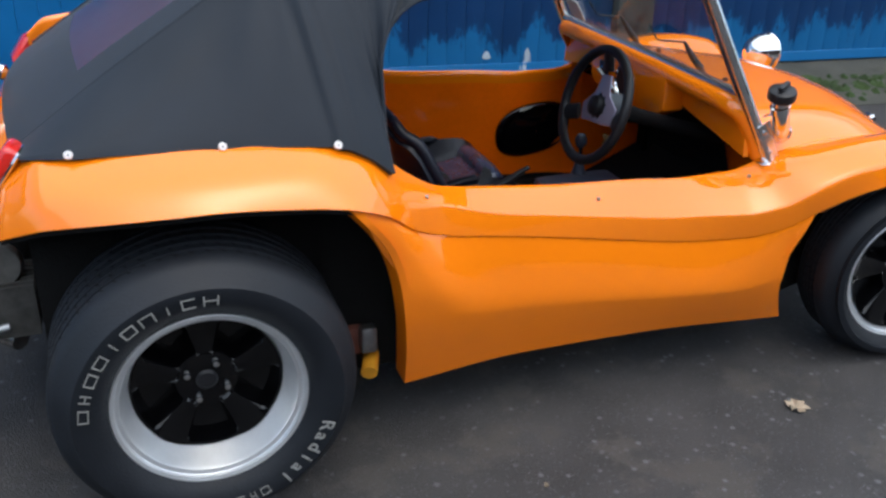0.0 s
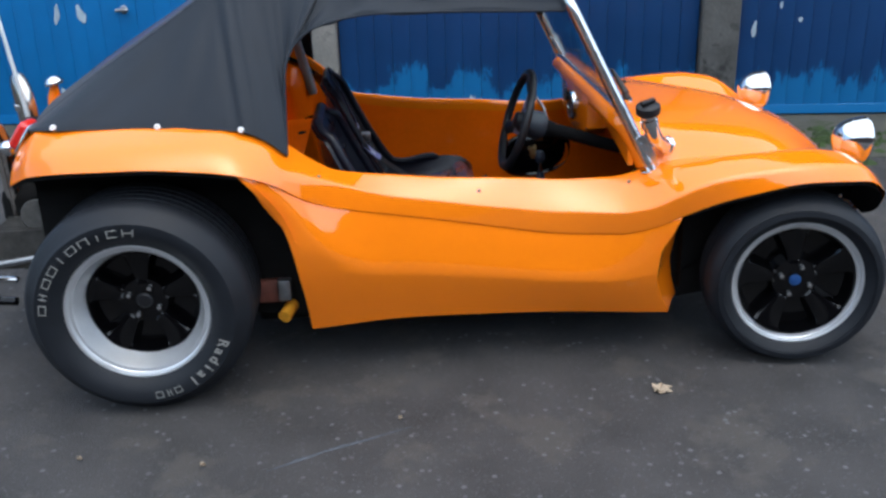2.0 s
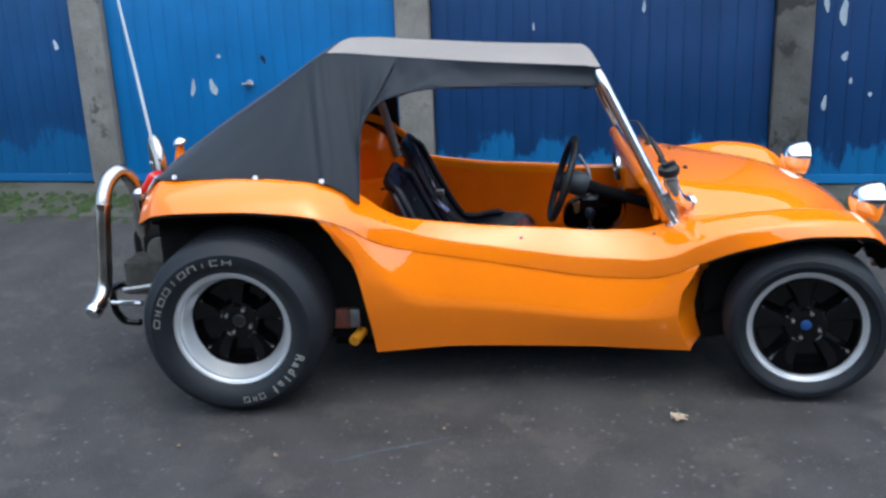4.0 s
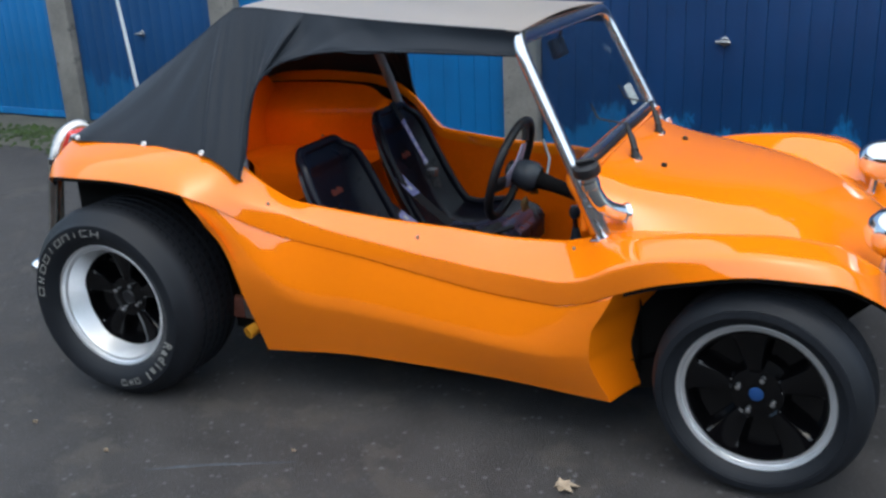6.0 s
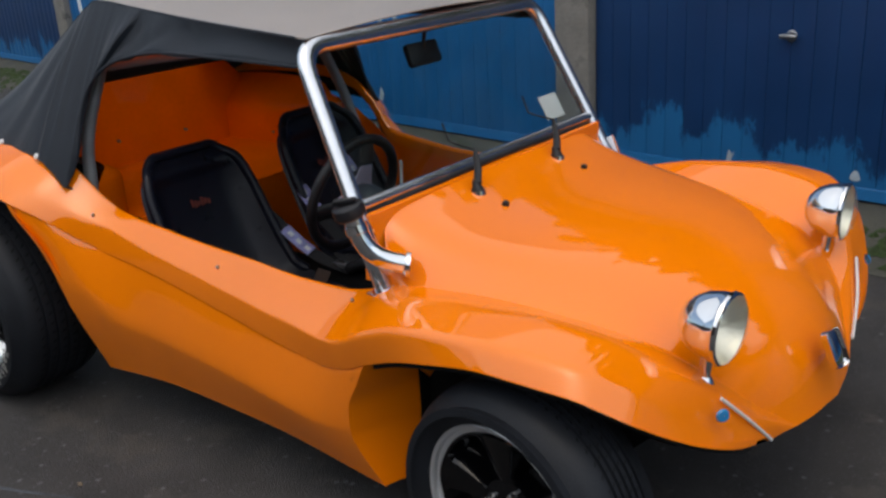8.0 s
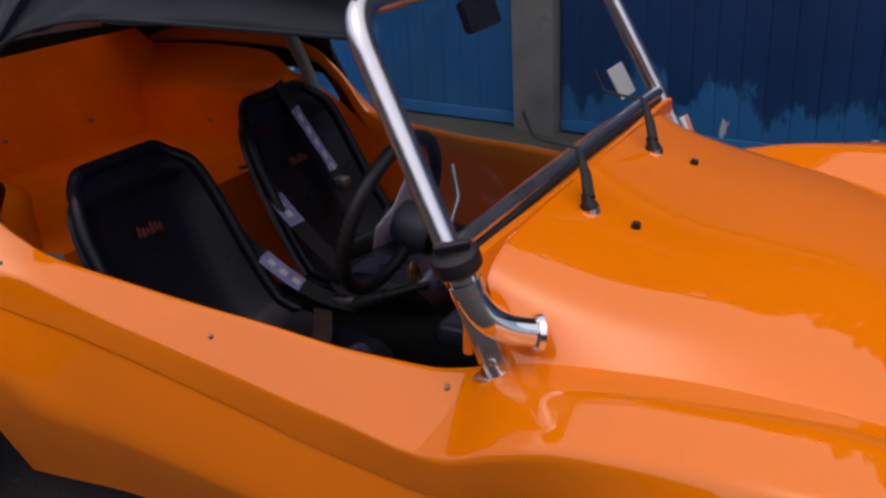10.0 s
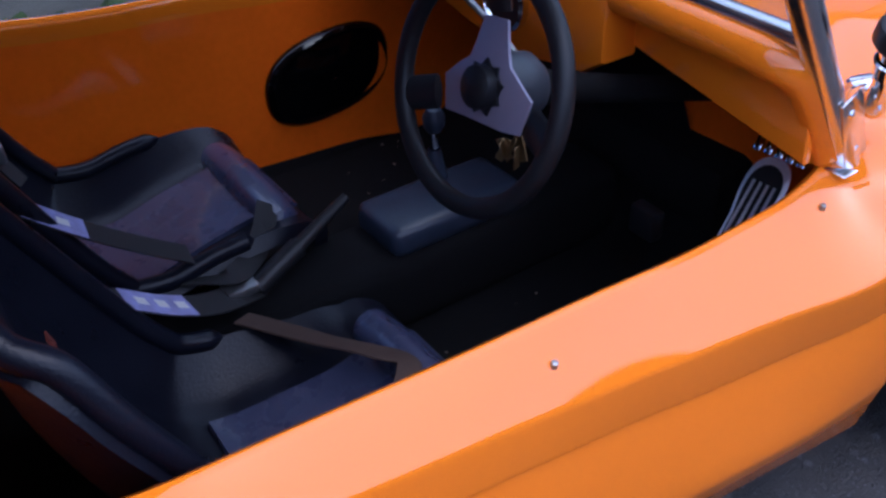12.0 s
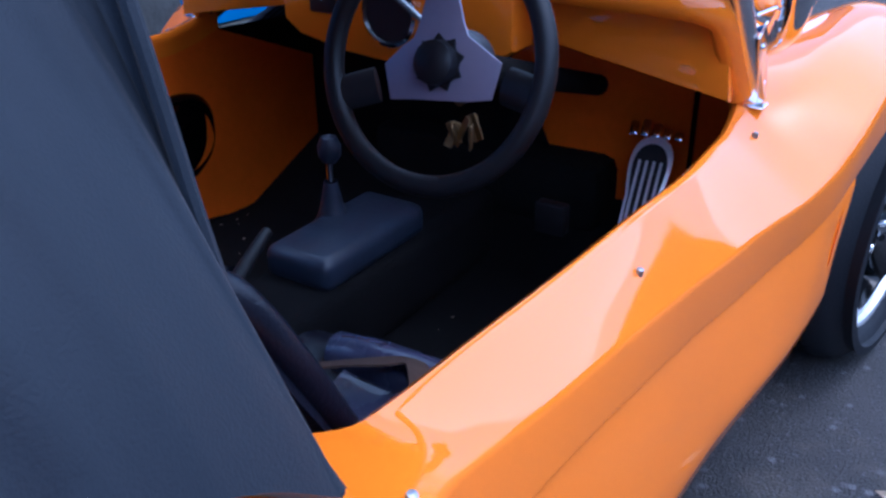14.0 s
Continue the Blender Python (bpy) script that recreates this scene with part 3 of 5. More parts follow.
FLANK = spline([(-.42, -.40, .625, .765), (-.3, -.30, .73, .812), (-.15, -.15, .775, .83), (0, 0, .795, .835), (.25, .25, .80, .822), (.38, .38, .785, .78), (.50, .50, .735, .705),
                (.62, .62, .684, .664), (.75, .75, .674, .625), (.93, .93, .674, .594), (1.12, 1.12, .677, .564), (1.33, 1.33, .690, .542), (1.5, 1.5, .718, .54), (1.6, 1.6, .742, .56),
                (1.7, 1.7, .765, .612), (1.8, 1.8, .772, .65), (1.9, 1.9, .775, .668), (2.1, 2.1, .78, .69), (2.25, 2.25, .765, .68), (2.36, 2.35, .70, .622),
                (2.43, 2.42, .575, .525), (2.48, 2.465, .42, .44), (2.52, 2.50, .25, .358)])
LIP = spline([(-.42, -.41, .655, .70), (-.3, -.30, .765, .757), (-.15, -.15, .832, .782), (.02, .02, .85, .787), (.22, .22, .848, .772), (.32, .32, .85, .758), (.42, .42, .81, .712),
              (.51, .51, .745, .637), (.61, .61, .705, .592), (.74, .74, .69, .567), (.93, .93, .686, .535), (1.15, 1.15, .685, .495), (1.26, 1.26, .69, .478), (1.385, 1.385, .70, .468),
              (1.51, 1.51, .718, .467), (1.62, 1.62, .745, .495), (1.70, 1.70, .758, .53), (1.81, 1.81, .775, .575), (1.9, 1.9, .79, .602), (2.1, 2.1, .812, .642), (2.27, 2.27, .80, .635),
              (2.36, 2.36, .745, .585), (2.43, 2.43, .62, .497), (2.48, 2.475, .47, .42), (2.52, 2.49, .30, .36)])
BONNET = spline([(1.64, 1.55, 0, .828), (1.7, 1.64, 0, .798), (1.8, 1.76, 0, .772), (1.95, 1.93, 0, .751), (2.1, 2.1, 0, .729), (2.2, 2.2, 0, .702), (2.305, 2.305, 0, .658),
                 (2.42, 2.43, 0, .57), (2.48, 2.51, 0, .47), (2.52, 2.545, 0, .35)])
SHOULDER = spline([(1.64, 1.555, .49, .815), (1.7, 1.64, .48, .778), (1.8, 1.76, .46, .748), (1.95, 1.93, .42, .724), (2.1, 2.1, .385, .692), (2.2, 2.2, .35, .66), (2.305, 2.305, .31, .605),
                   (2.42, 2.42, .25, .52), (2.48, 2.49, .19, .435), (2.52, 2.53, .13, .352)])
STATIONS = sorted({round(float(s), 4) for s in np.concatenate([np.linspace(-.42, -.3, 9), np.linspace(-.3, .3, 17), np.linspace(.3, .7, 25), np.linspace(.7, 1.48, 20), np.linspace(1.48, 1.64, 12), np.linspace(1.64, 1.95, 22), np.linspace(1.95, 2.3, 14), np.linspace(2.3, 2.52, 26)])})


def near(v):
    """On the driver's side, which has negative y."""
    return np.array((v[0], -v[1], v[2]))


def ease(x):
    x = min(1, max(0, x))
    return x * x * (3 - 2 * x)


def passenger_side(rows, weight):
    """The other side, where the edge of the tub stands a little higher behind the seat."""
    return [[(q[0], -q[1], q[2] + .05 * ease((.62 - q[0]) / .13) * weight(-q[1], q[2])) for q in r] for r in rows]


def upper_profile(s):
    c, m, f, l = (near(k(s)) for k in (RIM, CREST, FLANK, LIP))
    ret = l + np.array((0, 0.03, 0.004))
    crest = 0.022 + 0.013 * max(0, min(1, (0.75 - s) / 0.25)) + 0.012 * max(0, min(1, (s - 1.55) / 0.2))
    line = rounded([c, m, f, l, ret], [crest, 0.006 + 0.03 * max(0, min(1, (0.6 - s) / 0.25)) + 0.012 * ease((s - 1.5) / 0.25), 0.0025], 6)
    line.insert(1, c + (line[1] - c) * 0.12)
    return line


bm = bmesh.new()
upper = [upper_profile(s) for s in STATIONS]
front = [s for s in STATIONS if s >= 1.6399]
hood = []
for s in front:
    h0, h1, c = near(BONNET(s)), near(SHOULDER(s)), near(RIM(s))
    hm = h0 * 0.45 + h1 * 0.55 + np.array((0, 0, 0.35 * max(0, h0[2] - h1[2])))
    line = rounded([h0, hm, h1, c], [0.3, 0.07], 7)
    line.insert(-1, c + (line[-2] - c) * 0.12)
    hood.append(line)
rolled = []
for s in [s for s in STATIONS if s <= 1.6401]:
    c = near(RIM(s))
    rolled.append([c, c + (0, 0.008, 0.002), c + (0, 0.016, -0.004), c + (0, 0.019, -0.015), c + (0, 0.019, -0.045)])
for rows in (upper, hood, rolled):
    add_grid(bm, rows)
    add_grid(bm, passenger_side(rows, lambda y, z: ease((.72 - y) / .1) * ease((z - .6) / .1)))
# tail panel across the back
tail = []
end = upper_profile(-0.42)
for k in np.linspace(-1, 1, 17):
    tail.append([(q[0] - 0.05 * (1 - k * k), -k * q[1], q[2] + 0.012 * (1 - k * k)) for q in end])
add_grid(bm, tail)
body = part("body", weld(bm), ORANGE, buggy, "glossy orange moulded fibreglass body", sharp=40)

# side panels below the waist
REAR_EDGE = spline([(.17, .492), (.25, .487), (.372, .474), (.526, .45), (.63, .414), (.70, .366), (.76, .315)])
FRONT_EDGE = spline([(.165, 1.69), (.175, 1.686), (.243, 1.654), (.32, 1.632), (.40, 1.638), (.47, 1.674), (.53, 1.703)])
SIDE_CREASE = spline([(0, .785), (.1, .755), (.3, .722), (.6, .718), (.85, .738), (1, .752)])
SIDE_FOOT = spline([(0, .70), (.3, .676), (.6, .674), (1, .706)])
SIDE_B = spline([(0, .178), (.3, .188), (.65, .181), (1, .17)])


def side_point(u, v):
    xt = 0.318 + u * (1.703 - 0.318)
    l = LIP(xt)
    zb = float(SIDE_B(u)[0])
    z = l[2] - 0.001 + v * (zb - l[2])
    x = (1 - u) * float(REAR_EDGE(z)[0]) + u * float(FRONT_EDGE(z)[0])
    x = xt + (x - xt) * min(1, v * 2.2 + (0.0 if 0.02 < u < 0.98 else 1))
    back = max(0, 1 - u / 0.22)
    off = -0.0008 + 0.009 * back
    z += 0.003 - 0.004 * back
    crease, low = float(SIDE_CREASE(u)[0]), float(SIDE_FOOT(u)[0])
    w = spline([(0, l[1] - off - .007), (0.05, l[1] - off - .002), (0.28, .45 * (l[1] - off) + .55 * crease), (0.53, crease), (0.6, .9 * crease + .1 * low), (1.0, low)])
    return (x, -float(w(v)[0]), z)


US = np.concatenate([np.linspace(0, .1, 8), np.linspace(.13, .87, 22), np.linspace(.9, 1, 8)])
VS = np.concatenate([np.linspace(0, .1, 5), np.linspace(.16, .46, 6), np.linspace(.5, .62, 7), np.linspace(.68, 1, 7)])
side_rows = [[side_point(u, v) for v in VS] for u in US]
for flip in (False, True):
    rows = mirrored(side_rows) if flip else side_rows
    s = 1 if flip else -1
    bm = grid_bm(rows)
    front_col, rear_col = rows[-1], rows[0]
    # the panel turns in towards the front wheel, and in a narrow flange behind
    add_grid(bm, [[(q[0] + k * (0.075 + 0.05 * max(0, (q[2] - .17))) + 0.03 * k * k, q[1] - s * 0.19 * k, q[2] + 0.018 * k) for q in front_col] for k in np.linspace(0, 1, 7)])
    add_grid(bm, [[(q[0] - 0.02 * k * (1 - i / len(rear_col)), q[1] - s * (0.03 + 0.05 * i / len(rear_col)) * k, q[2]) for i, q in enumerate(rear_col)] for k in np.linspace(0, 1, 4)])
    bottom = [r[-1] for r in rows]
    add_grid(bm, [[(q[0], q[1] - s * 0.05 * k, q[2] + 0.004 * k) for q in bottom] for k in (0, 0.5, 1)])
    part("side_panel", weld(bm), ORANGE, buggy, "orange side panel tucked in at the bottom", sharp=45)

# inner sides of the tub with the humps over the rear wheels, rear bulkhead and shelf
inner = []
for s in [s for s in STATIONS if -0.24 <= s <= 1.6401]:
    c = near(RIM(s)) + (0, 0.019, -0.045)
    c[1] = max(c[1], -0.572 - 0.05 * ease((s - 0.36) / 0.16) + 0.02 * ease((s - 1.2) / 0.44))
    foot = 0.185 if s > 0.46 else 0.60
    hump = 0.115 * ease((0.46 - s) / 0.10)
    bulge = 0.012 * math.sin(math.pi * min(1, max(0, (s + .2) / .6)))
    line = []
    for k in np.linspace(0, 1, 17):
        z = c[2] + (foot - c[2]) * k
        line.append((c[0], c[1] + (hump + bulge * (hump > 0)) * ease((0.845 - z) / 0.10) + 0.02 * k * (hump == 0), z))
    inner.append(line)
part("inner_side", grid_bm(inner), TUB, buggy, "orange inner tub wall with a hump over the wheel")
part("inner_side", grid_bm(passenger_side(inner, lambda y, z: ease((z - .72) / .12))), TUB, buggy, "orange inner tub wall with a hump over the wheel")
bm = grid_bm([[(-.205 - .012 * (1 - (y / .58) ** 2) + .02 * max(0, .66 - z), y * (1 - 1.9 * max(0, z - .86)), z) for z in np.linspace(.59, .95, 16)] for y in np.linspace(-.575, .575, 17)])
part("rear_bulkhead", bm, TUB, buggy, "plain orange back wall under the canvas")
bm = grid_bm([[(x, y, .617 + 0.006 * math.cos(x * 9)) for y in np.linspace(-.47, .47, 9)] for x in np.linspace(-.22, .455, 12)])
add_grid(bm, [[(.455 + .012 * math.sin(k * 1.571) + 0.02 * k, y, .617 + 0.006 * math.cos(.455 * 9) - .012 * (1 - math.cos(min(1, k * 4) * 1.571)) - 0.42 * k) for y in np.linspace(-.47, .47, 9)] for k in np.linspace(0, 1, 9)])
part("rear_shelf", weld(bm), TUB, buggy)
oval = [(.024 * math.cos(a), .014 * math.sin(a)) for a in np.linspace(0, 2 * math.pi, 20, endpoint=False)]
part("cable_hole", slab_bm(oval, .004, pose(.425, .22, .611, 0, 0, 70)), MATTBLACK, buggy, "dark oval cable hole with a rubber edge")
for x, y, z in ((.098, .443, .669), (-.19, -.1, .72), (-.19, .22, .70)):
    part("bolt_head", lathe_bm([(.0005, .005), (.005, .004), (.006, -.012)], (x, y, z), (0, -1, 0) if y > .4 else (1, 0, 0), 10), STEEL, buggy)
bm = grid_bm([[(x, y, .187 + max(0, x - 1.66) * 0.5 + .05 * max(0, (abs(y) - .55) / .05)) for y in np.linspace(-.6, .6, 25)] for x in np.linspace(.34, 1.92, 20)])
part("carpet", bm, CARPET, buggy, "black carpeted floor")
bm = box_bm((.3, -.56, .15), (1.75, .56, .18), .01)
part("floorpan", bm, MATTBLACK, buggy)

# black sheets added for the shade under the wings, firewall and chassis nose
for flip in (False, True):
    for lo, hi in ((-0.42, .345), (1.72, 2.5)):
        bm = bmesh.new()
        rows = []
        for s in [s for s in STATIONS if lo <= s <= hi]:
            p = upper_profile(s)
            rows.append([q + np.array((0, 0.012, -0.018)) for q in p[:-6]])
        add_grid(bm, mirrored(rows) if flip else rows)
        y = 0.584 if lo < 0 else 0.43
        s = 1 if flip else -1
        wall = [[(x, s * y, z) for z in np.linspace(0.22 + (0.95 * max(0, x - 2.12) if lo > 0 else 0), (RIM(x)[2] if lo > 0 else 0.84) - 0.03, 5)] for x in np.linspace(max(lo + .15 * (lo > 0), -.36), min(hi, 2.42) if lo > 0 else .365, 9)]
        add_grid(bm, wall)
        if lo < 0:
            add_grid(bm, [[(x, s * (.6 + .16 * (x - .3)), z) for z in np.linspace(0.2, .66, 4)] for x in np.linspace(.30, .49, 4)])
        if lo > 0:
            add_grid(bm, [[(x, s * (.62 - .3 * (x - 1.62)), z) for z in np.linspace(0.17, .60, 4)] for x in np.linspace(1.62, 1.935, 6)])
            add_grid(bm, [[(lo + 0.03, s * yy, z) for z in np.linspace(0.22, .58, 4)] for yy in np.linspace(.565, .62, 3)])
        part("wing_shade_lining", bm, MATTBLACK, buggy, "black lining added for the shade under the wing")
part("firewall", grid_bm([[(1.88 + 0.06 * abs(y), y, z) for z in np.linspace(.19, .68 - 0.4 * max(0, abs(y) - .35), 5)] for y in np.linspace(-.52, .52, 13)]), TUB, buggy, "orange bulkhead behind the pedals")
part("toe_carpet", grid_bm([[(1.865 + 0.06 * abs(y), y, z) for z in np.linspace(.19, max(.2, .56 - 3.2 * max(0, -.085 - y)), 5)] for y in np.linspace(-.50, .52, 15)]), CARPET, buggy, "black carpet up the toe board")
for y in (-1, 1):
    rows = []
    for k in np.linspace(0, 1, 9):
        rows.append([(q[0] + (1.925 - q[0]) * k, -y * (q[1] + (-.515 - q[1]) * k), .185 + (q[2] - .185) * (1 - .28 * k)) for q in inner[-1]])
    part("footwell_side", grid_bm(rows), TUB, buggy, "orange inner wall of the footwell")
part("chassis_nose", box_bm((1.8, -.28, .24), (2.28, .28, .4), .03), MATTBLACK, buggy)
for y in (-1, 1):
    part("axle_arm", tube_bm([(2.1, y * .28, .29), (2.1, y * .66, .285)], .035, 12), MATTBLACK, buggy)
    part("half_shaft", tube_bm([(0, y * .2, .34), (0, y * .7, .345)], .04, 12), MATTBLACK, buggy)


# ---- wheels ----
def wheel(x, side, z, radius, width, lip_y, rim_r, rim_in, dish, cap, steer=0.0):
    """A wheel whose outer face looks along side*y; dish: how deep its centre lies behind the lip."""
    turn = Matrix.Rotation(radians(steer), 3, 'Z')
    ax = turn @ Vector((0, side, 0))
    centre = Vector((x, side * (lip_y - 0.1), z)) + ax * 0.1
    hub = bmesh.new()
    n = 5
    # a cast centre with five windows: a disc in rings and sectors that sinks between the spokes
    r_out = rim_in
    seg = 150
    rows = []
    q = Vector((0, 0, 1)).rotation_difference(Vector(ax)).to_matrix()
    for r in (0.012, 0.035, 0.05, 0.066, 0.072, 0.076, 0.08, 0.084, 0.09, 0.105, 0.12, 0.135, 0.148, r_out - 0.02, r_out - 0.015, r_out - 0.011, r_out - 0.006, r_out):
        ring = []
        for a in np.linspace(0, 2 * math.pi, seg, endpoint=False):
            k = math.cos(n * (a - math.pi / 2))
            win = min(1, max(0, (-k + 0.25) * 3.2)) * min(1, max(0, (r - 0.072) / 0.012)) * min(1, max(0, (r_out - 0.006 - r) / 0.012))
            h = -dish - 0.004 * (r > 0.06) + 0.02 * max(0, (r - 0.06) / 0.12) ** 2 - 0.045 * win + 0.006 * (k > 0) * k * (r > 0.07)
            ring.append(centre + q @ Vector((r * math.cos(a), r * math.sin(a), h)))
        rows.append(ring)
    vs = add_grid(hub, rows, close_v=True)
    hub.faces.new(vs[0])
    w = part("wheel", hub, GLOSSBLACK, buggy, "gloss black five-spoke alloy wheel with a bright rim", sharp=30)
    inner_d = dish + 0.03
    part("rim", lathe_bm([(rim_in - 0.004, -inner_d), (rim_in, -dish + 0.012), (rim_in + 0.004, -dish + 0.018), (rim_r - 0.024, -0.024), (rim_r - 0.02, -0.016), (rim_r - 0.01, -0.014), (rim_r - 0.007, -0.003), (rim_r, 0.0), (rim_r + 0.004, -0.004), (rim_r + 0.004, -0.02), (rim_r - 0.02, -width + 0.02), (rim_r, -width)], centre, ax, 72), ALLOY, w, "polished silver rim")
    g = 0.018
    prof = [(rim_r - 0.004, -0.014), (rim_r + 0.006, 0.004), (rim_r + 0.03, g), (rim_r + 0.4 * (radius - rim_r), g + 0.012), (rim_r + 0.62 * (radius - rim_r), g + 0.01), (radius - 0.035, 0.008), (radius - 0.016, -0.008), (radius - 0.006, -0.022), (radius, -0.05)]
    grooves = []
    steps = 5
    for i in range(steps):
        a = -0.05 - (width - 0.1) * (i + 0.42) / steps
        b = a - 0.010
        grooves += [(radius, a), (radius - 0.007, a - 0.001), (radius - 0.007, b), (radius, b - 0.001)]
    prof += grooves + [(radius, -width + 0.05), (radius - 0.016, -width + 0.008), (radius - 0.035, -width - 0.008), (rim_r + 0.03, -width - 0.012), (rim_r, -width)]
    tyre = part("tyre", lathe_bm(prof, centre, ax, 96), RUBBER, w, "black radial tyre", sharp=40)
    cuts = bmesh.new()
    for k in range(64):
        a = 2 * math.pi * k / 64
        for row in range(5):
            off = 0.02 * (row % 2)
            h0 = -0.05 - (width - 0.1) * (row + 0.05) / 5
            h1 = -0.05 - (width - 0.1) * (row + 0.38) / 5
            ring = []
            for da, h in ((0.0, h0), (0.016, h0), (0.040, h1), (0.024, h1)):
                b = a + off + da
                ring.append(cuts.verts.new(centre + q @ Vector(((radius + 0.0006) * math.cos(b), (radius + 0.0006) * math.sin(b), h))))
            cuts.faces.new(ring)
    tagged(part("tread", cuts, MATTBLACK, tyre, sharp=10), "fine dark sipes across the tread", kind="stuff")
    if cap:
        part("hub_cap", lathe_bm([(0.0005, 0.008), (0.012, 0.0075), (0.018, 0.005), (0.02, 0.0)], centre + Vector(ax) * (-dish), ax, 24), CAPBLUE, w, "small blue hub cap")
    else:
        part("hub_cap", lathe_bm([(0.0005, 0.006), (0.02, 0.006), (0.026, 0.0)], centre + Vector(ax) * (-dish), ax, 24), BLACK, w, "black hub cap")
    for k in range(4):
        a = math.radians(63 + 90 * k)
        c = centre + q @ Vector((0.05 * math.cos(a), 0.05 * math.sin(a), -dish))
        part("wheel_nut", lathe_bm([(0.0005, 0.016), (0.007, 0.015), (0.009, 0.01), (0.009, -0.004)], c, ax, 10), CHROME, w, "bright wheel nut")
    return w, centre, q


def tyre_marks(w, centre, q, rim_r, radius, start, count, step, g):
    """Pale raised plain shapes round the sidewall in place of its lettering: hollow, forked and barred blocks."""
    mid, half = rim_r + 0.42 * (radius - rim_r), 0.0115
    nrm = q @ Vector((0, 0, 1))
    block = [(-1, -.8, -1, 1), (.8, 1, -1, 1), (-.8, .8, .76, 1), (-.8, .8, -1, -.76)]
    kinds = [block, [(-.7, -.5, -1, 1), (.3, .5, -1, 1), (-.5, .3, -.12, .12)], block, block, [(-.1, .1, -1, 1)], block, block[:3], [(-.1, .1, -1, .6)], block[:1] + block[2:], block[:2] + [(-.8, .8, -.12, .12)]]
    for k in range(count):
        a0 = math.radians(start - step * k)
        wd = math.radians(step * 0.36)
        bm = bmesh.new()
        for u0, u1, v0, v1 in kinds[k % len(kinds)]:
            ring = []
            for u, v in ((u0, v0), (u1, v0), (u1, v1), (u0, v1)):
                a, r = a0 - wd * u, mid + half * v
                ring.append(bm.verts.new(centre + q @ Vector((r * math.cos(a), r * math.sin(a), g + 0.0135))))
            bm.faces.new(ring)
        ex = bmesh.ops.extrude_face_region(bm, geom=bm.faces[:])
        bmesh.ops.translate(bm, vec=nrm * 0.0012, verts=[v for v in ex["geom"] if isinstance(v, bmesh.types.BMVert)])
        part("sidewall_marking", bm, LETTER, w, sharp=20)


def tyre_word(w, centre, q, word, radius, start, step, size):
    """Raised pale letters round the sidewall, their tops outward."""
    for k, letter in enumerate(word):
        text = bpy.data.curves.new("letter", "FONT")
        text.body, text.size, text.align_x, text.extrude = letter, size, "CENTER", 0.0008
        text.offset = 0.0006
        carrier = bpy.data.objects.new("letter", text)
        scene.collection.objects.link(carrier)
        me = bpy.data.meshes.new_from_object(carrier)
        bpy.data.objects.remove(carrier)
        a = math.radians(start - step * k)
        right, up, out = (q @ Vector(v) for v in ((math.sin(a), -math.cos(a), 0), (math.cos(a), math.sin(a), 0), (0, 0, 1)))
        o = centre + up * radius + out * 0.0325
        me.transform(Matrix(((right.x, up.x, out.x, o.x), (right.y, up.y, out.y, o.y), (right.z, up.z, out.z, o.z), (0, 0, 0, 1))))
        bm = bmesh.new()
        bm.from_mesh(me)
        part("sidewall_letter", bm, LETTER, w, sharp=20)


REAR = (0.347, 0.285, 0.872, 0.219, 0.174, 0.095, False)
FRONT = (0.292, 0.19, 0.788, 0.211, 0.188, 0.034, True)
for side in (-1, 1):
    w, c, q = wheel(-0.018, side, 0.344, *REAR)
    tyre_marks(w, c, q, 0.219, 0.347, 172, 10, 9.5, 0.018)
    tyre_word(w, c, q, "Radial", 0.219 + 0.42 * 0.128 - 0.015, -22, 6.9, 0.046)
    tyre_marks(w, c, q, 0.219, 0.347, -69, 3, 6.5, 0.018)
    wheel(2.105, side, 0.288, *FRONT, steer=-8)

# ---- windscreen ----
def frame_path(r=0.075):
    lo, hi = (1.638, .590, .64), (1.352, .522, 1.207)
    d = np.array(hi) - np.array(lo)
    d /= np.linalg.norm(d)
    pts = [np.array(lo), np.array(hi) - d * r]
    c = np.array(hi)
    for t in np.linspace(0.12, 1, 8):
        pts.append((1 - t) ** 2 * (c - d * r) + 2 * t * (1 - t) * c + t * t * (c - np.array((0, r, 0))))
    right = [p * (1, -1, 1) for p in pts]
    return right + [p for p in pts[::-1]]


ws = part("windscreen", tube_bm(frame_path(), 0.025, 16, flat=0.78, up=(0.88, 0, 0.47)), ALU, buggy, "polished aluminium windscreen frame with clear glass", sharp=60)
b0 = np.array((1.541, .555, .834))
part("lower_rail", tube_bm([b0 * (1, -1, 1), b0], 0.016, 10, up=(0, 0, 1)), ALU, ws)
part("rubber_seal", tube_bm([(1.553, -.54, .815), (1.562, 0, .83), (1.553, .54, .815)], 0.008, 8, n=15), BLACK, ws)
gl = []
for k in np.linspace(0, 1, 5):
    w = .552 + (.512 - .552) * k
    gl.append([(1.538 + (1.357 - 1.538) * k, y, .828 + (1.195 - .828) * k) for y in np.linspace(-w, w, 9)])
g = part("pane", thick_grid(gl, 0.004), GLASS, ws, "clear glass pane")
g.visible_shadow = False
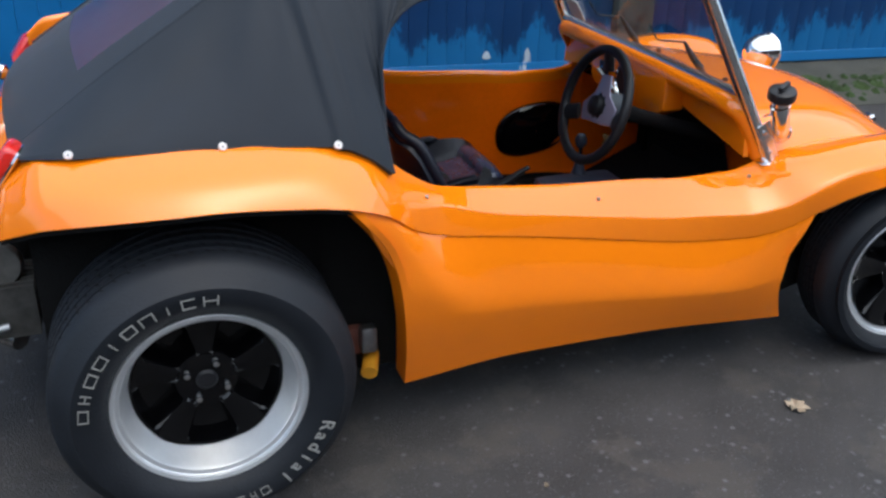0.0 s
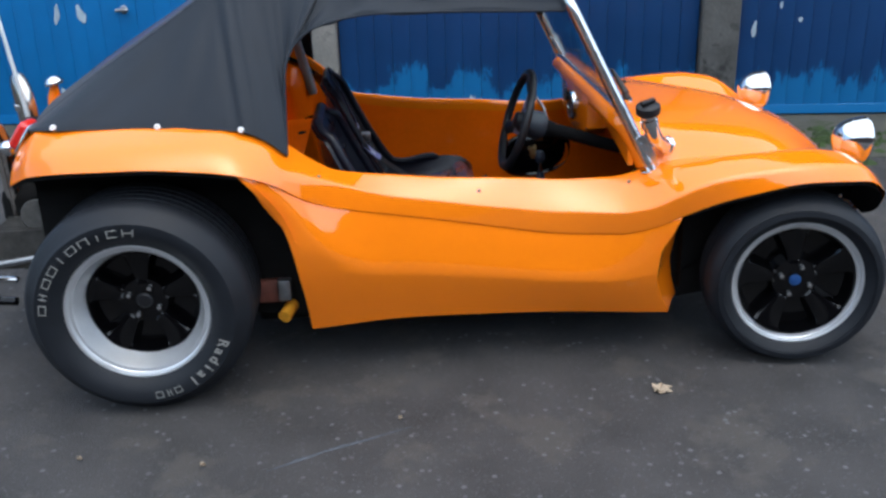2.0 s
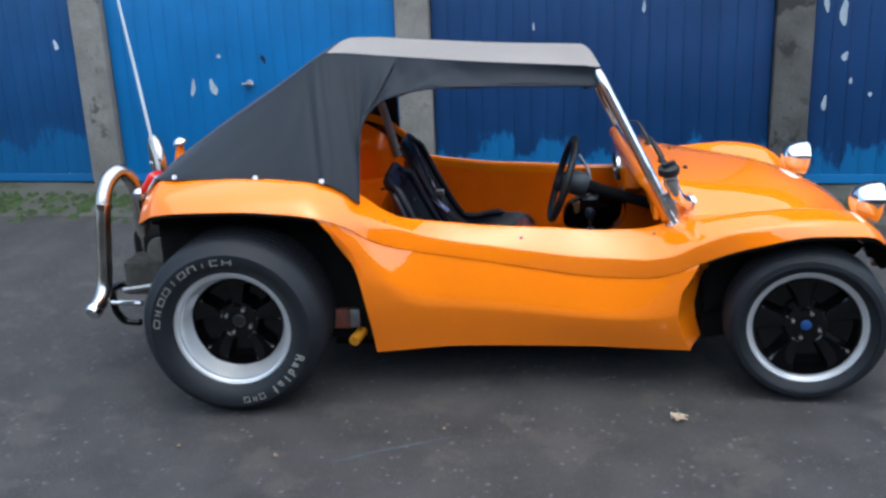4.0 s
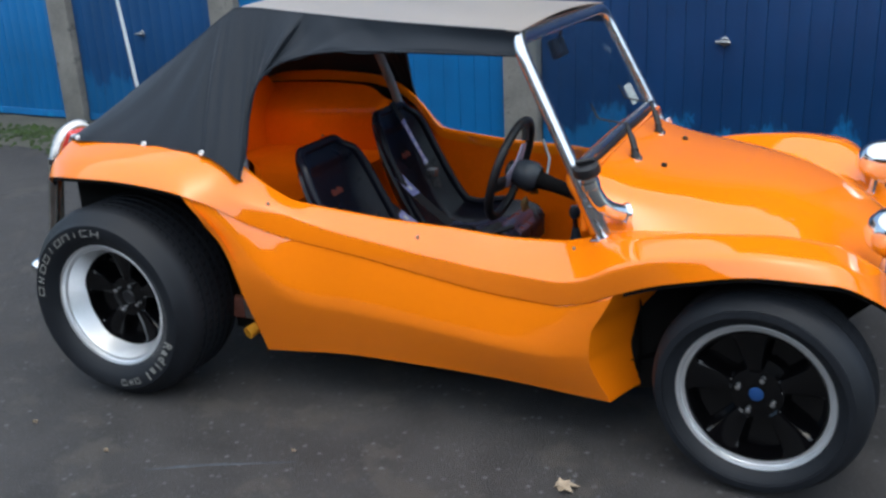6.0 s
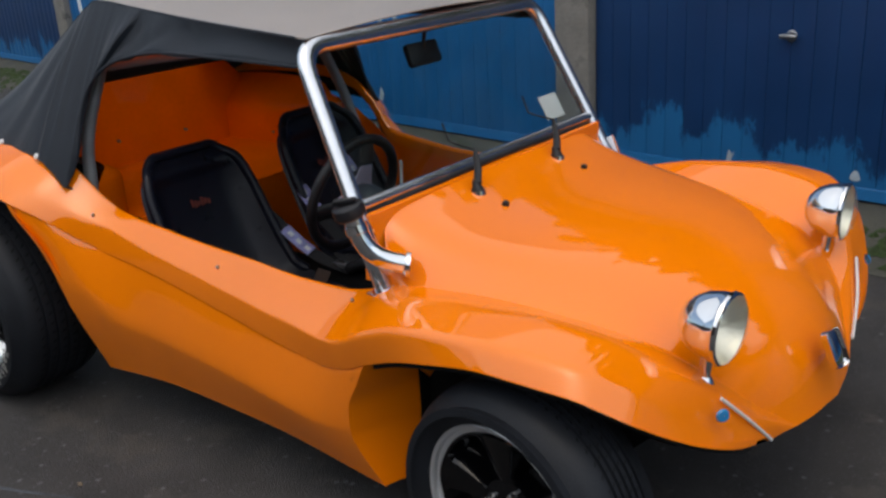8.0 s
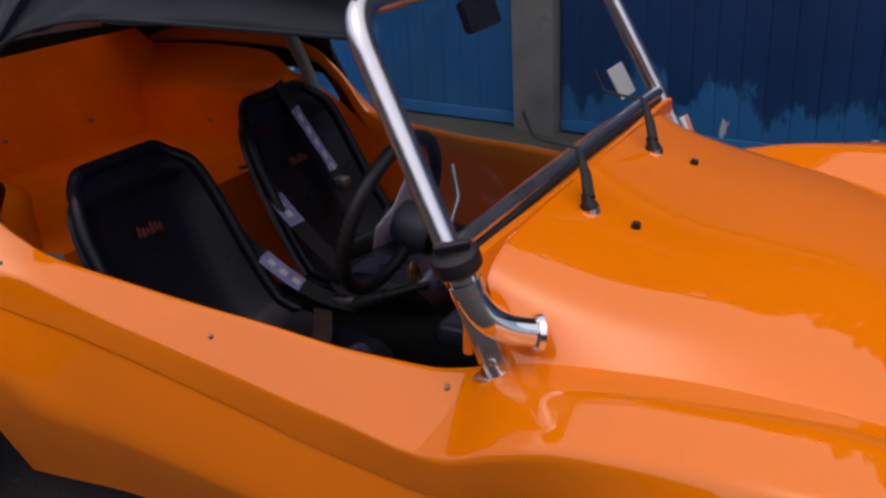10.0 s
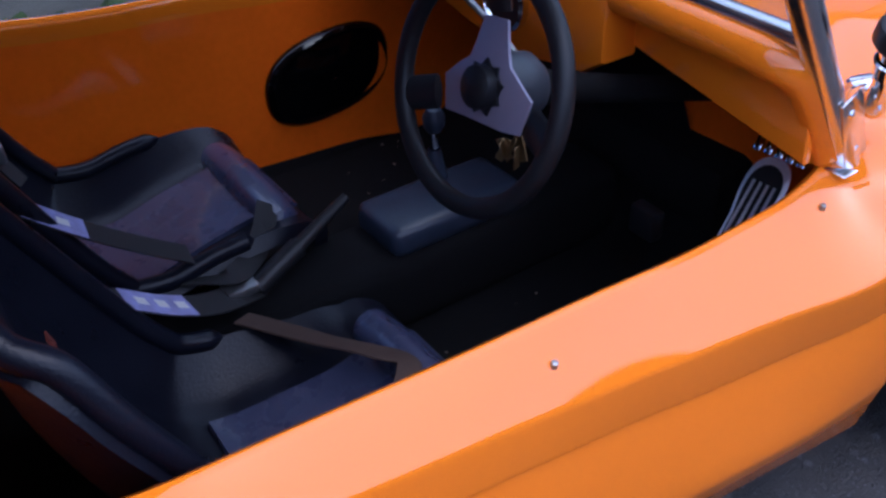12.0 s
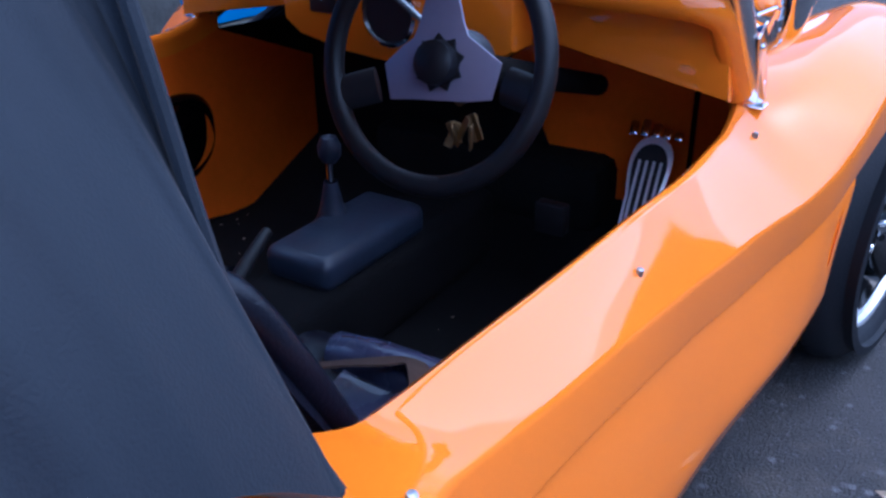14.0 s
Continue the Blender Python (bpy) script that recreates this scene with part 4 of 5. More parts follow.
for y in (-1, 1):
    bm = slab_bm([(-0.02, -0.045), (0.024, -0.045), (0.03, 0.075), (-0.012, 0.075)], 0.004, Matrix.Translation((1.618, y * .603, .69)) @ pose(0, 0, 0, 90, 0, 0) @ pose(0, 0, 0, 0, 0, 27), 0.001)
    part("foot_bracket", bm, ALU, ws)
    for dz, dx in ((-.02, .012), (.045, -.02)):
        part("bracket_screw", lathe_bm([(.0005, .007), (.006, .006), (.008, 0)], (1.618 + dx, y * .603 - (0.0 if y > 0 else 0.0) + y * 0.002, .69 + dz), (0, y, 0), 12), CHROME, ws)
    part("foot_plate", box_bm((1.60, y * .60 - .02, .638), (1.70, y * .60 + .02, .642), .001, 1, m=None), ALU, ws)

# wipers
for y in (-.207, .193):
    wi = part("wiper", lathe_bm([(.0005, .03), (.010, .028), (.012, .012), (.017, .006), (.018, -.01)], (1.643, y, .798), (-.25, 0, 1), 16), BLACK, buggy, "black windscreen wiper with a short arm")
    part("wiper_arm", tube_bm([(1.643, y, .815), (1.625, y + .03, .848), (1.60, y + .052, .895)], [.012, .011, .005], 8), BLACK, wi)
    part("wiper_blade", tube_bm([(1.60, y + .052, .893), (1.53, y + .056, .90), (1.505, y + .06, .905), (1.478, y + .07, .95)], .003, 6), BLACK, wi)
    part("pivot_ring", lathe_bm([(.018, .0), (.022, .004), (.022, -.008)], (1.643, y, .792), (-.2, 0, 1), 16), CHROME, wi)
for y in (-.213, .19):
    part("bonnet_bolt", lathe_bm([(.0005, .016), (.008, .014), (.010, .004), (.011, -.01)], (1.735, y, .768), (.25, 0, 1), 10), BLACK, buggy, "small black bonnet bolt")

# rear view mirror hung from the frame, and a paper disc on the glass
mi = part("mirror", box_bm((-.012, -.07, -.034), (.012, .07, .034), .01, 2, m=pose(1.335, -.03, 1.12, 0, -20, 0)), BLACK, buggy, "black interior mirror")
part("mirror_stalk", tube_bm([(1.338, -.03, 1.135), (1.345, -.03, 1.175), (1.355, -.03, 1.20)], .006, 8), BLACK, mi)
part("paper_disc", box_bm((-.002, -.05, -.04), (.002, .05, .04), .0008, 1, m=pose(1.497, .40, .895, 0, -29, 0)), WHITE, buggy, "pale paper sticker on the glass")

# ---- headlamps ----
for y in (-1, 1):
    c, ax = Vector((2.415 - .012 * (y + 1), y * .43, .67)), Vector((1, y * 0.05, -.04))
    bowl = [(.0005, -.105), (.02, -.102), (.045, -.09), (.066, -.068), (.08, -.038), (.087, -.005), (.089, .012), (.092, .018), (.09, .026), (.084, .03)]
    hl = part("headlamp", lathe_bm([(r * .88, h * .84) for r, h in bowl], c, ax, 48), CHROME, buggy, "chrome bowl headlamp on a short stalk")
    part("reflector", lathe_bm([(.074, .024), (.066, .006), (.055, -.012), (.04, -.03), (.022, -.044), (.001, -.05)], c, ax, 32), LAMP, hl)
    part("lens", lathe_bm([(.075, .023), (.062, .034), (.04, .042), (.018, .0455), (.0005, .0465)], c, ax, 40), LENS, hl, "pale fluted glass lens")
    part("stalk", lathe_bm([(.024, 0), (.02, .012), (.013, .02), (.013, .07)], (2.385 - .012 * (y + 1), y * .435, .535), (0.1, 0, 1), 16), CHROME, hl)

# ---- filler cap and pipe ----
fc = part("filler_cap", lathe_bm([(.0005, .03), (.03, .03), (.037, .026), (.039, .02), (.039, .002), (.034, -.004), (.02, -.006)], (1.60, -.648, .848), (-.15, -.25, 1), 28), BLACK, buggy, "black ribbed filler cap on a chrome pipe")
part("cap_grip", box_bm((-.028, -.007, 0), (.028, .007, .014), .004, 2, m=Matrix.Translation((1.595, -.655, .878)) @ pose(0, 0, 0, 14, -8, 30)), BLACK, fc)
part("filler_pipe", tube_bm([(1.602, -.646, .846), (1.614, -.64, .80), (1.635, -.626, .758), (1.66, -.60, .732), (1.69, -.564, .714)], .0245, 20, n=20), CHROME, fc, "bent chrome filler pipe")
part("pipe_collar", lathe_bm([(.025, -.012), (.028, -.01), (.028, .01), (.025, .012)], (1.608, -.642, .815), (-.3, -.1, 1), 20), CHROME, fc)
part("pipe_flange", lathe_bm([(.025, .01), (.031, .006), (.033, -.004)], (1.691, -.563, .713), (-.7, -.6, .15), 20), CHROME, fc)
part("pipe_bracket", tube_bm([(1.612, -.64, .80), (1.608, -.612, .79), (1.60, -.592, .78)], .007, 8, flat=.5), CHROME, fc)

# ---- badges, screws, lamps at the tail ----
for y in (-1, 1):
    part("side_badge", lathe_bm([(.0005, .006), (.012, .005), (.015, 0)], (2.459, y * .508, .515), (.75, y * .65, .1), 20), BLUE, buggy, "small blue oval badge")
    lamp = part("tail_lamp", box_bm((-.018, -.042, -.05), (.02, .042, .048), .015, 3, m=pose(-.383, y * .535, .838, 0, 36, y * 8)), RED, buggy, "red tail lamp")
    part("lamp_rim", box_bm((.012, -.046, -.054), (.024, .046, .052), .006, 2, m=pose(-.383, y * .535, .838, 0, 36, y * 8)), CHROME, lamp)
    part("trim_strip", tube_bm([(2.44, y * .47, .53), (2.475, y * .38, .44), (2.492, y * .30, .362)], .004, 6, n=8), WHITE, buggy, "thin pale trim strip")
    fl = part("quarter_flasher", lathe_bm([(.0005, .03), (.012, .028), (.021, .019), (.026, .004), (.024, -.008), (.01, -.02)], (-.452, y * .492, .78), (-.9, y * .35, .3), 24), CHROME, buggy, "domed chrome flasher on a short stem")
    part("stem", tube_bm([(-.445, y * .49, .772), (-.415, y * .478, .755)], .008, 10), CHROME, fl)
pl = part("plate_lamp", lathe_bm([(.0005, .024), (.014, .022), (.026, .014), (.033, .002), (.031, -.008), (.012, -.012)], (-.435, -.03, .902), (-.25, 0, 1), 24), CHROME, buggy, "small chrome dome lamp over the tail panel")
part("stem", tube_bm([(-.435, -.03, .895), (-.444, -.025, .85), (-.448, -.02, .81)], [.014, .022, .026], 14), ORANGE, pl)
part("nose_badge", box_bm((-.004, -.03, -.045), (.004, .03, .045), .012, 2, m=pose(2.545, -.06, .50, 0, -25, -10)), CHROME, buggy, "small chrome and blue nose badge")
for x, dz in ((.55, .0), (1.058, .0), (1.555, .0)):
    m_, f_ = CREST(x), FLANK(x)
    k = {.55: .45, 1.058: .2, 1.555: 0.0}[x]
    if x == 1.555:
        m_, f_ = CREST(x) * .6 + RIM(x) * .4, FLANK(x)
    for y in (-1, 1):
        p_ = m_ * (1 - k) + f_ * k
        part("screw", lathe_bm([(.0005, .005), (.004, .004), (.0052, -.003)], (p_[0], y * p_[1], p_[2] + .002), (0, y * .35, 1), 10), STEEL, buggy, "small steel screw")

# ---- canvas top ----
TOPLINE = [(-.372, .50, .846), (-.15, .477, 1.0), (.1, .447, 1.157), (.28, .422, 1.276), (.325, .415, 1.297), (.40, .42, 1.295), (.46, .425, 1.29), (.52, .43, 1.284), (.60, .437, 1.277), (.75, .45, 1.264), (.95, .465, 1.248), (1.36, .505, 1.224)]
HEM = [(-.345, .60, .862), (-.235, .66, .874), (.074, .685, .872), (.328, .71, .858), (.40, .715, .828), (.46, .713, .78), (.458, .662, .85), (.462, .612, 1.0), (.492, .575, 1.085), (.582, .535, 1.142), (.80, .508, 1.168), (1.36, .517, 1.157)]


# creases that climb from the studs: place along the hem, lean, width, depth
FOLDS = [(1.05, 0.9, 0.10, 0.006), (1.3, 1.1, 0.14, -0.006), (2.0, 0.55, 0.13, 0.009), (2.22, 0.6, 0.12, -0.008), (2.5, 0.35, 0.12, 0.005), (2.93, -0.2, 0.07, -0.013), (3.12, -0.15, 0.10, 0.009), (3.7, 0.5, 0.2, 0.004), (8.7, -1.3, 0.22, 0.008), (9.3, -1.3, 0.18, -0.009), (9.9, -1.2, 0.18, 0.008), (10.4, -0.9, 0.14, -0.007)]


def canvas_side(flip):
    n = 150
    par = np.linspace(0, 11, n)
    top, hem = spline([(i, *p) for i, p in enumerate(TOPLINE)]), spline([(i, *p) for i, p in enumerate(HEM)])
    rows = []
    for k in par:
        a, b = top(k), hem(k)
        col = []
        for v in np.linspace(0, 1, 18):
            p = a * (1 - v) + b * v
            # folds that run from the hoop to the studs, and a hanging sag towards the front
            fold = sum(h * math.exp(-((k - k0 - c * (1 - v)) / w) ** 2) * min(1, 3 * v) * (1 - 0.6 * v) for k0, c, w, h in FOLDS) + 0.0012 * math.sin(k * 9.3 - v * 3.5) * v * (1 - v) * 4 * (k < 6)
            sag = 0.012 * math.sin(math.pi * v) * (1 if k > 6 else 0.4)
            p = p + np.array((0, fold - sag * (k > 8) + 0.012 * math.sin(math.pi * v) * (k <= 8), 0.006 * math.sin(k * 7 + 3) * v * (k > 7.5) * (k < 10.8)))
            col.append((p[0], p[1] if flip else -p[1], p[2]))
        # the hem is folded under, and down on to the body where it is fastened
        dy, dz = (-0.035, -0.02) if k < 4.9 else (-0.01, 0.004)
        col.append((p[0], (p[1] + dy) if flip else -(p[1] + dy), p[2] + dz))
        rows.append(col)
    return rows


def canvas_roof():
    top = spline([(i, *p) for i, p in enumerate(TOPLINE)])
    rows = []
    for k in np.linspace(4, 11, 40):
        a = top(k)
        rows.append([(a[0], -a[1] + 2 * a[1] * v, a[2] + 0.02 * math.sin(math.pi * v) - 0.012 * math.sin((k - 4) / 7 * math.pi) * math.sin(math.pi * v)) for v in np.linspace(0, 1, 21)])
    return rows


# roof sheet in the lightened cloth that carries the painted sky sheen
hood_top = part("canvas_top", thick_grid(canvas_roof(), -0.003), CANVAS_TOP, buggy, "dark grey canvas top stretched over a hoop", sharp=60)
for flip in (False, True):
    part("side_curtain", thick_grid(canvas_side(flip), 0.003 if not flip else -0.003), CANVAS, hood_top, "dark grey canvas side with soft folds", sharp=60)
    hem = spline([(i, *p) for i, p in enumerate(HEM)])
    edge = [hem(k) for k in np.linspace(5, 11, 60)]
    part("hem", tube_bm([(p[0], p[1] * (1 if flip else -1), p[2]) for p in edge], 0.0045, 8), CANVAS, hood_top, "stitched canvas edge")
    seam = spline([(i, *p) for i, p in enumerate(TOPLINE)])
    part("seam", tube_bm([(p[0], p[1] * (1 if flip else -1), p[2]) for p in [seam(k) for k in np.linspace(0.1, 10.9, 80)]], 0.0045, 8), CANVAS, hood_top, "stitched canvas seam")
    for x, y, z in ((-.245, .658, .880), (.074, .687, .876), (.328, .712, .862)):
        y = y if flip else -y
        part("press_stud", lathe_bm([(.0018, .005), (.0022, .0065), (.0075, .0065), (.0095, .004), (.010, 0)], (x, y, z), (0, math.copysign(1, y), .45), 20), WHITE, hood_top, "bright white press stud")
top = spline([(i, *p) for i, p in enumerate(TOPLINE)])
rear = []
for k in np.linspace(0, 4, 26):
    a = top(k)
    rear.append([(a[0] - 0.035 * math.sin(math.pi * v) * (1 - k / 4), -a[1] + 2 * a[1] * v, a[2] + 0.02 * math.sin(math.pi * v)) for v in np.linspace(0, 1, 21)])
bm = bmesh.new()
r_ = np.array(rear)
for u0, u1, v0, v1 in ((0, 5, 0, 20), (19, 25, 0, 20), (5, 19, 0, 3), (5, 19, 17, 20)):
    add_grid(bm, r_[u0:u1 + 1, v0:v1 + 1])
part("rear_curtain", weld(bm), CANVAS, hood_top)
rw = part("rear_window", grid_bm(r_[5:20, 3:18]), PLASTICWIN, hood_top, "creased purple-tinted plastic rear window")
rw.visible_shadow = False
# hoop
pts = [(.455, -.578, .70), (.42, -.545, .86), (.362, -.448, 1.13), (.338, -.40, 1.235), (.332, -.35, 1.268), (.33, 0, 1.285)]
pts += [(x, -y, z) for x, y, z in pts[-2::-1]]
pts[:2] = [(.40, -.59, .72), (.375, -.565, .86)]
part("hoop", tube_bm(pts, .02, 12, n=60), HOOPGREY, buggy, "grey painted steel roll hoop")

# ---- dashboard ----
da = part("dashboard", slab_bm([(-.578, .655), (-.25, .712), (.25, .712), (.578, .655), (.56, .82), (-.56, .82)], .02, Matrix(((0, 0, 1, 1.56), (1, 0, 0, 0), (0, 1, 0, 0), (0, 0, 0, 1))), .004), ORANGE, buggy, "orange moulded dashboard")
part("dash_lip", tube_bm([(1.615, -.578, .655), (1.585, -.568, .72), (1.54, -.553, .79), (1.52, -.5, .805), (1.515, 0, .81), (1.52, .5, .805), (1.54, .553, .79), (1.585, .568, .72), (1.615, .578, .655)], .021, 12, flat=1.3, n=60), ORANGE, da)
pod = [(-.245, .70), (-.20, .668), (-.05, .645), (.10, .655), (.20, .675), (.235, .70), (.235, .81), (-.245, .81)]
part("instrument_pod", slab_bm([(y, z) for y, z in pod], .08, Matrix(((0, 0, 1, 1.49), (1, 0, 0, 0), (0, 1, 0, 0), (0, 0, 0, 1))), .012), ORANGE, da)
gz = Vector((1.49, -.012, .737))
gauge = part("gauge", lathe_bm([(.056, .0), (.056, .012), (.05, .016), (.047, .008), (.0005, .006)], gz, (-1, 0, 0), 36), CHROME, da, "round speedometer with a chrome ring")
part("gauge_face", lathe_bm([(.047, .0095), (.0005, .0095)], gz, (-1, 0, 0), 32), BLACK, da)
part("dash_plate", box_bm((1.484, .105, .722), (1.491, .165, .768), .003), BLACK, da, "small dark switch plate")
part("toggle", tube_bm([(1.488, .13, .745), (1.475, .13, .75)], .004, 8), CHROME, da)

# ---- steering ----
sc = Vector((1.235, -.262, .748))
sn = Vector((-0.955, 0, 0.297)).normalized()
sq = Vector((0, 0, 1)).rotation_difference(sn).to_matrix()
su, sv = Vector((0, 1, 0)), sn.cross(Vector((0, 1, 0))).normalized()
if sv.z < 0:
    sv = -sv


def on_wheel(r, a, h=0.0):
    return sc + su * (r * math.cos(a)) + sv * (r * math.sin(a)) + sn * h


bm = bmesh.new()
ring = []
for a in np.linspace(0, 2 * math.pi, 72, endpoint=False):
    t = []
    for b in np.linspace(0, 2 * math.pi, 12, endpoint=False):
        t.append(on_wheel(.169 + .0155 * math.cos(b), a, .0145 * math.sin(b)))
    ring.append(t)
add_grid(bm, ring, True, True)
st = part("steering_wheel", bm, BLACK, buggy, "black leather three-spoke steering wheel with grey metal centre")
PLATE = [(68, .099), (96, .099), (114, .066), (132, .056), (152, .066), (172, .095), (203, .095), (222, .068), (262, .051), (300, .063), (320, .095), (352, .092), (14, .066), (31, .056), (50, .066)]
outline = [(math.radians(a), r) for a, r in PLATE]
vs2 = [(r * math.cos(a), r * math.sin(a)) for a, r in outline]
mw = Matrix(((su.x, sv.x, sn.x, sc.x - sn.x * .022), (su.y, sv.y, sn.y, sc.y - sn.y * .022), (su.z, sv.z, sn.z, sc.z - sn.z * .022), (0, 0, 0, 1)))
part("spoke_plate", slab_bm(vs2, .005, mw, .001), SATIN, st, "satin grey spoke plate")
for a0 in (82, 188, 336):
    a = math.radians(a0)
    part("spoke_grip", tube_bm([on_wheel(.108, a, -.019), on_wheel(.14, a, -.009), on_wheel(.166, a, 0)], .026, 10, flat=.42, up=sn), BLACK, st)
part("horn_button", lathe_bm([(.0005, .012), (.02, .011), (.03, .004), (.032, -.018)], sc, sn, 28), BLACK, st, "black horn button")
star = []
for k in range(18):
    a, r = math.pi * k / 9, (.041 if k % 2 == 0 else .031)
    star.append((r * math.cos(a), r * math.sin(a)))
part("horn_ring", slab_bm(star, .004, mw @ pose(0, 0, .006), .0008), BLACK, st, "black pointed ring")
part("boss", lathe_bm([(.04, -.02), (.05, -.05), (.052, -.085), (.04, -.105)], sc, sn, 28), BOSS, st, "dark grey tapered boss")
part("column", tube_bm([sc - sn * .09, sc - sn * .16, sc - sn * .60], [.032, .024, .02], 14), CARPET, st)
part("indicator_stalk", tube_bm([on_wheel(.03, .4, -.12), on_wheel(.10, .55, -.10), on_wheel(.16, .62, -.05)], .005, 8), STEEL, st)
ky = part("key_bunch", tube_bm([on_wheel(.04, -1.5, -.11), on_wheel(.05, -1.5, -.09)], .009, 10), GOLD, buggy, "bunch of brass keys in the ignition")
rng = random.Random(3)
for i in range(7):
    o = on_wheel(.05 + .02 * rng.random(), -1.9 + rng.uniform(-.3, .3), -.075)
    d = Vector((rng.uniform(-.01, .01), rng.uniform(-.02, .02), -.055 - .03 * rng.random()))
    part("key", box_bm((-.0015, -.007, -.02), (.0015, .007, .02), .001, 1, m=Matrix.Translation(o + d * .5) @ pose(0, 0, 0, rng.uniform(-25, 25), rng.uniform(-15, 15), rng.uniform(0, 180))), GOLD, ky)

# ---- pedals, tunnel and levers ----
pm = Matrix.Translation((1.725, -.40, .40)) @ pose(0, 0, 0, 0, -52, 6) @ Matrix.Diagonal((1.12, 1.12, 1, 1))
foot = []
for a in np.linspace(0, 2 * math.pi, 40, endpoint=False):
    u = .105 * math.cos(a)
    wv = (.029 + .013 * (u / .105) ** 2 + .018 * max(0, u / .105)) * math.sin(a)
    foot.append((u, wv))
pe = part("accelerator_pedal", slab_bm(foot, .006, pm, .002), PEDALMETAL, buggy, "chrome foot-shaped accelerator pedal")
inner_foot = [(u * .86, v * .8) for u, v in foot]
part("pedal_pad", slab_bm(inner_foot, .003, pm @ pose(0, 0, .005), 0), BLACK, pe)
for k in range(4):
    part("pad_rib", box_bm((-.055, -.021 + .012 * k, .008), (.06, -.016 + .012 * k, .011), .001, 1, m=pm), PEDALMETAL, pe)
for k in range(5):
    part("toe", box_bm((.102, -.042 + .019 * k, 0), (.132 - .005 * abs(k - 3), -.028 + .019 * k, .008), .003, 2, m=pm), CHROME, pe)
part("pedal_foot", box_bm((-.16, -.022, -.004), (-.098, .022, .004), .003, 2, m=pm), STEEL, pe)
part("pedal_arm", tube_bm([(1.70, -.395, .34), (1.71, -.395, .28), (1.72, -.395, .22)], .012, 8), MATTBLACK, pe)
part("brake_pedal", box_bm((1.6, -.30, .34), (1.63, -.24, .40), .006), BLACK, buggy)
tu = part("tunnel", box_bm((.50, -.085, .18), (1.75, .085, .345), .035, 4), CARPET, buggy, "black carpeted centre tunnel")
part("tunnel_cover", box_bm((1.205, -.072, .335), (1.50, .068, .398), .022, 4), TUNNEL, tu, "dark grey vinyl tunnel cover")
gs = part("gear_lever", tube_bm([(1.375, .05, .37), (1.378, .05, .43), (1.372, .046, .50)], .008, 10), CHROME, buggy, "short gear lever with a black knob")
part("knob", lathe_bm([(.0005, .03), (.014, .026), (.021, .01), (.02, -.008), (.012, -.02)], (1.372, .046, .515), (0, 0, 1), 20), TUNNEL, gs)
part("gaiter", lathe_bm([(.012, .085), (.017, .06), (.02, .045), (.024, .03), (.03, .012), (.042, .0)], (1.375, .05, .372), (0, 0, 1), 20), TUNNEL, gs, "dark grey rubber gaiter")
part("cover_plug", lathe_bm([(.0005, .018), (.016, .016), (.022, .008), (.026, 0)], (1.31, .03, .377), (0, 0, 1), 20), BLACK, tu, "small black plug in the cover")
hb = part("handbrake", tube_bm([(.96, -.04, .385), (1.03, -.03, .415), (1.10, -.012, .44), (1.155, 0, .46)], [.012, .014, .011, .009], 10), BLACK, buggy, "black handbrake lever beside the tunnel")
part("handbrake_grip", tube_bm([(.955, -.042, .383), (1.0, -.034, .403), (1.045, -.026, .42)], .018, 10), BLACK, hb)
# loudspeaker in the far side
dome = []
for r, h in ((1.0, -0.02), (1.0, 0.002), (0.97, 0.012), (0.9, 0.02), (0.82, 0.014), (0.72, 0.018), (0.45, 0.028), (0.2, 0.032), (0.01, 0.033)):
    ring = []
    for a in np.linspace(0, 2 * math.pi, 48, endpoint=False):
        u = .165 * math.copysign(abs(math.cos(a)) ** .8, math.cos(a)) * r
        v = .107 * math.copysign(abs(math.sin(a)) ** .8, math.sin(a)) * r
        ring.append((1.445 + u, .58 - h, .385 + v + .12 * u))
    dome.append(ring)
part("loudspeaker", grid_bm(dome, close_v=True), GLOSSBLACK, buggy, "oval glossy black loudspeaker on the inner wall", sharp=50)


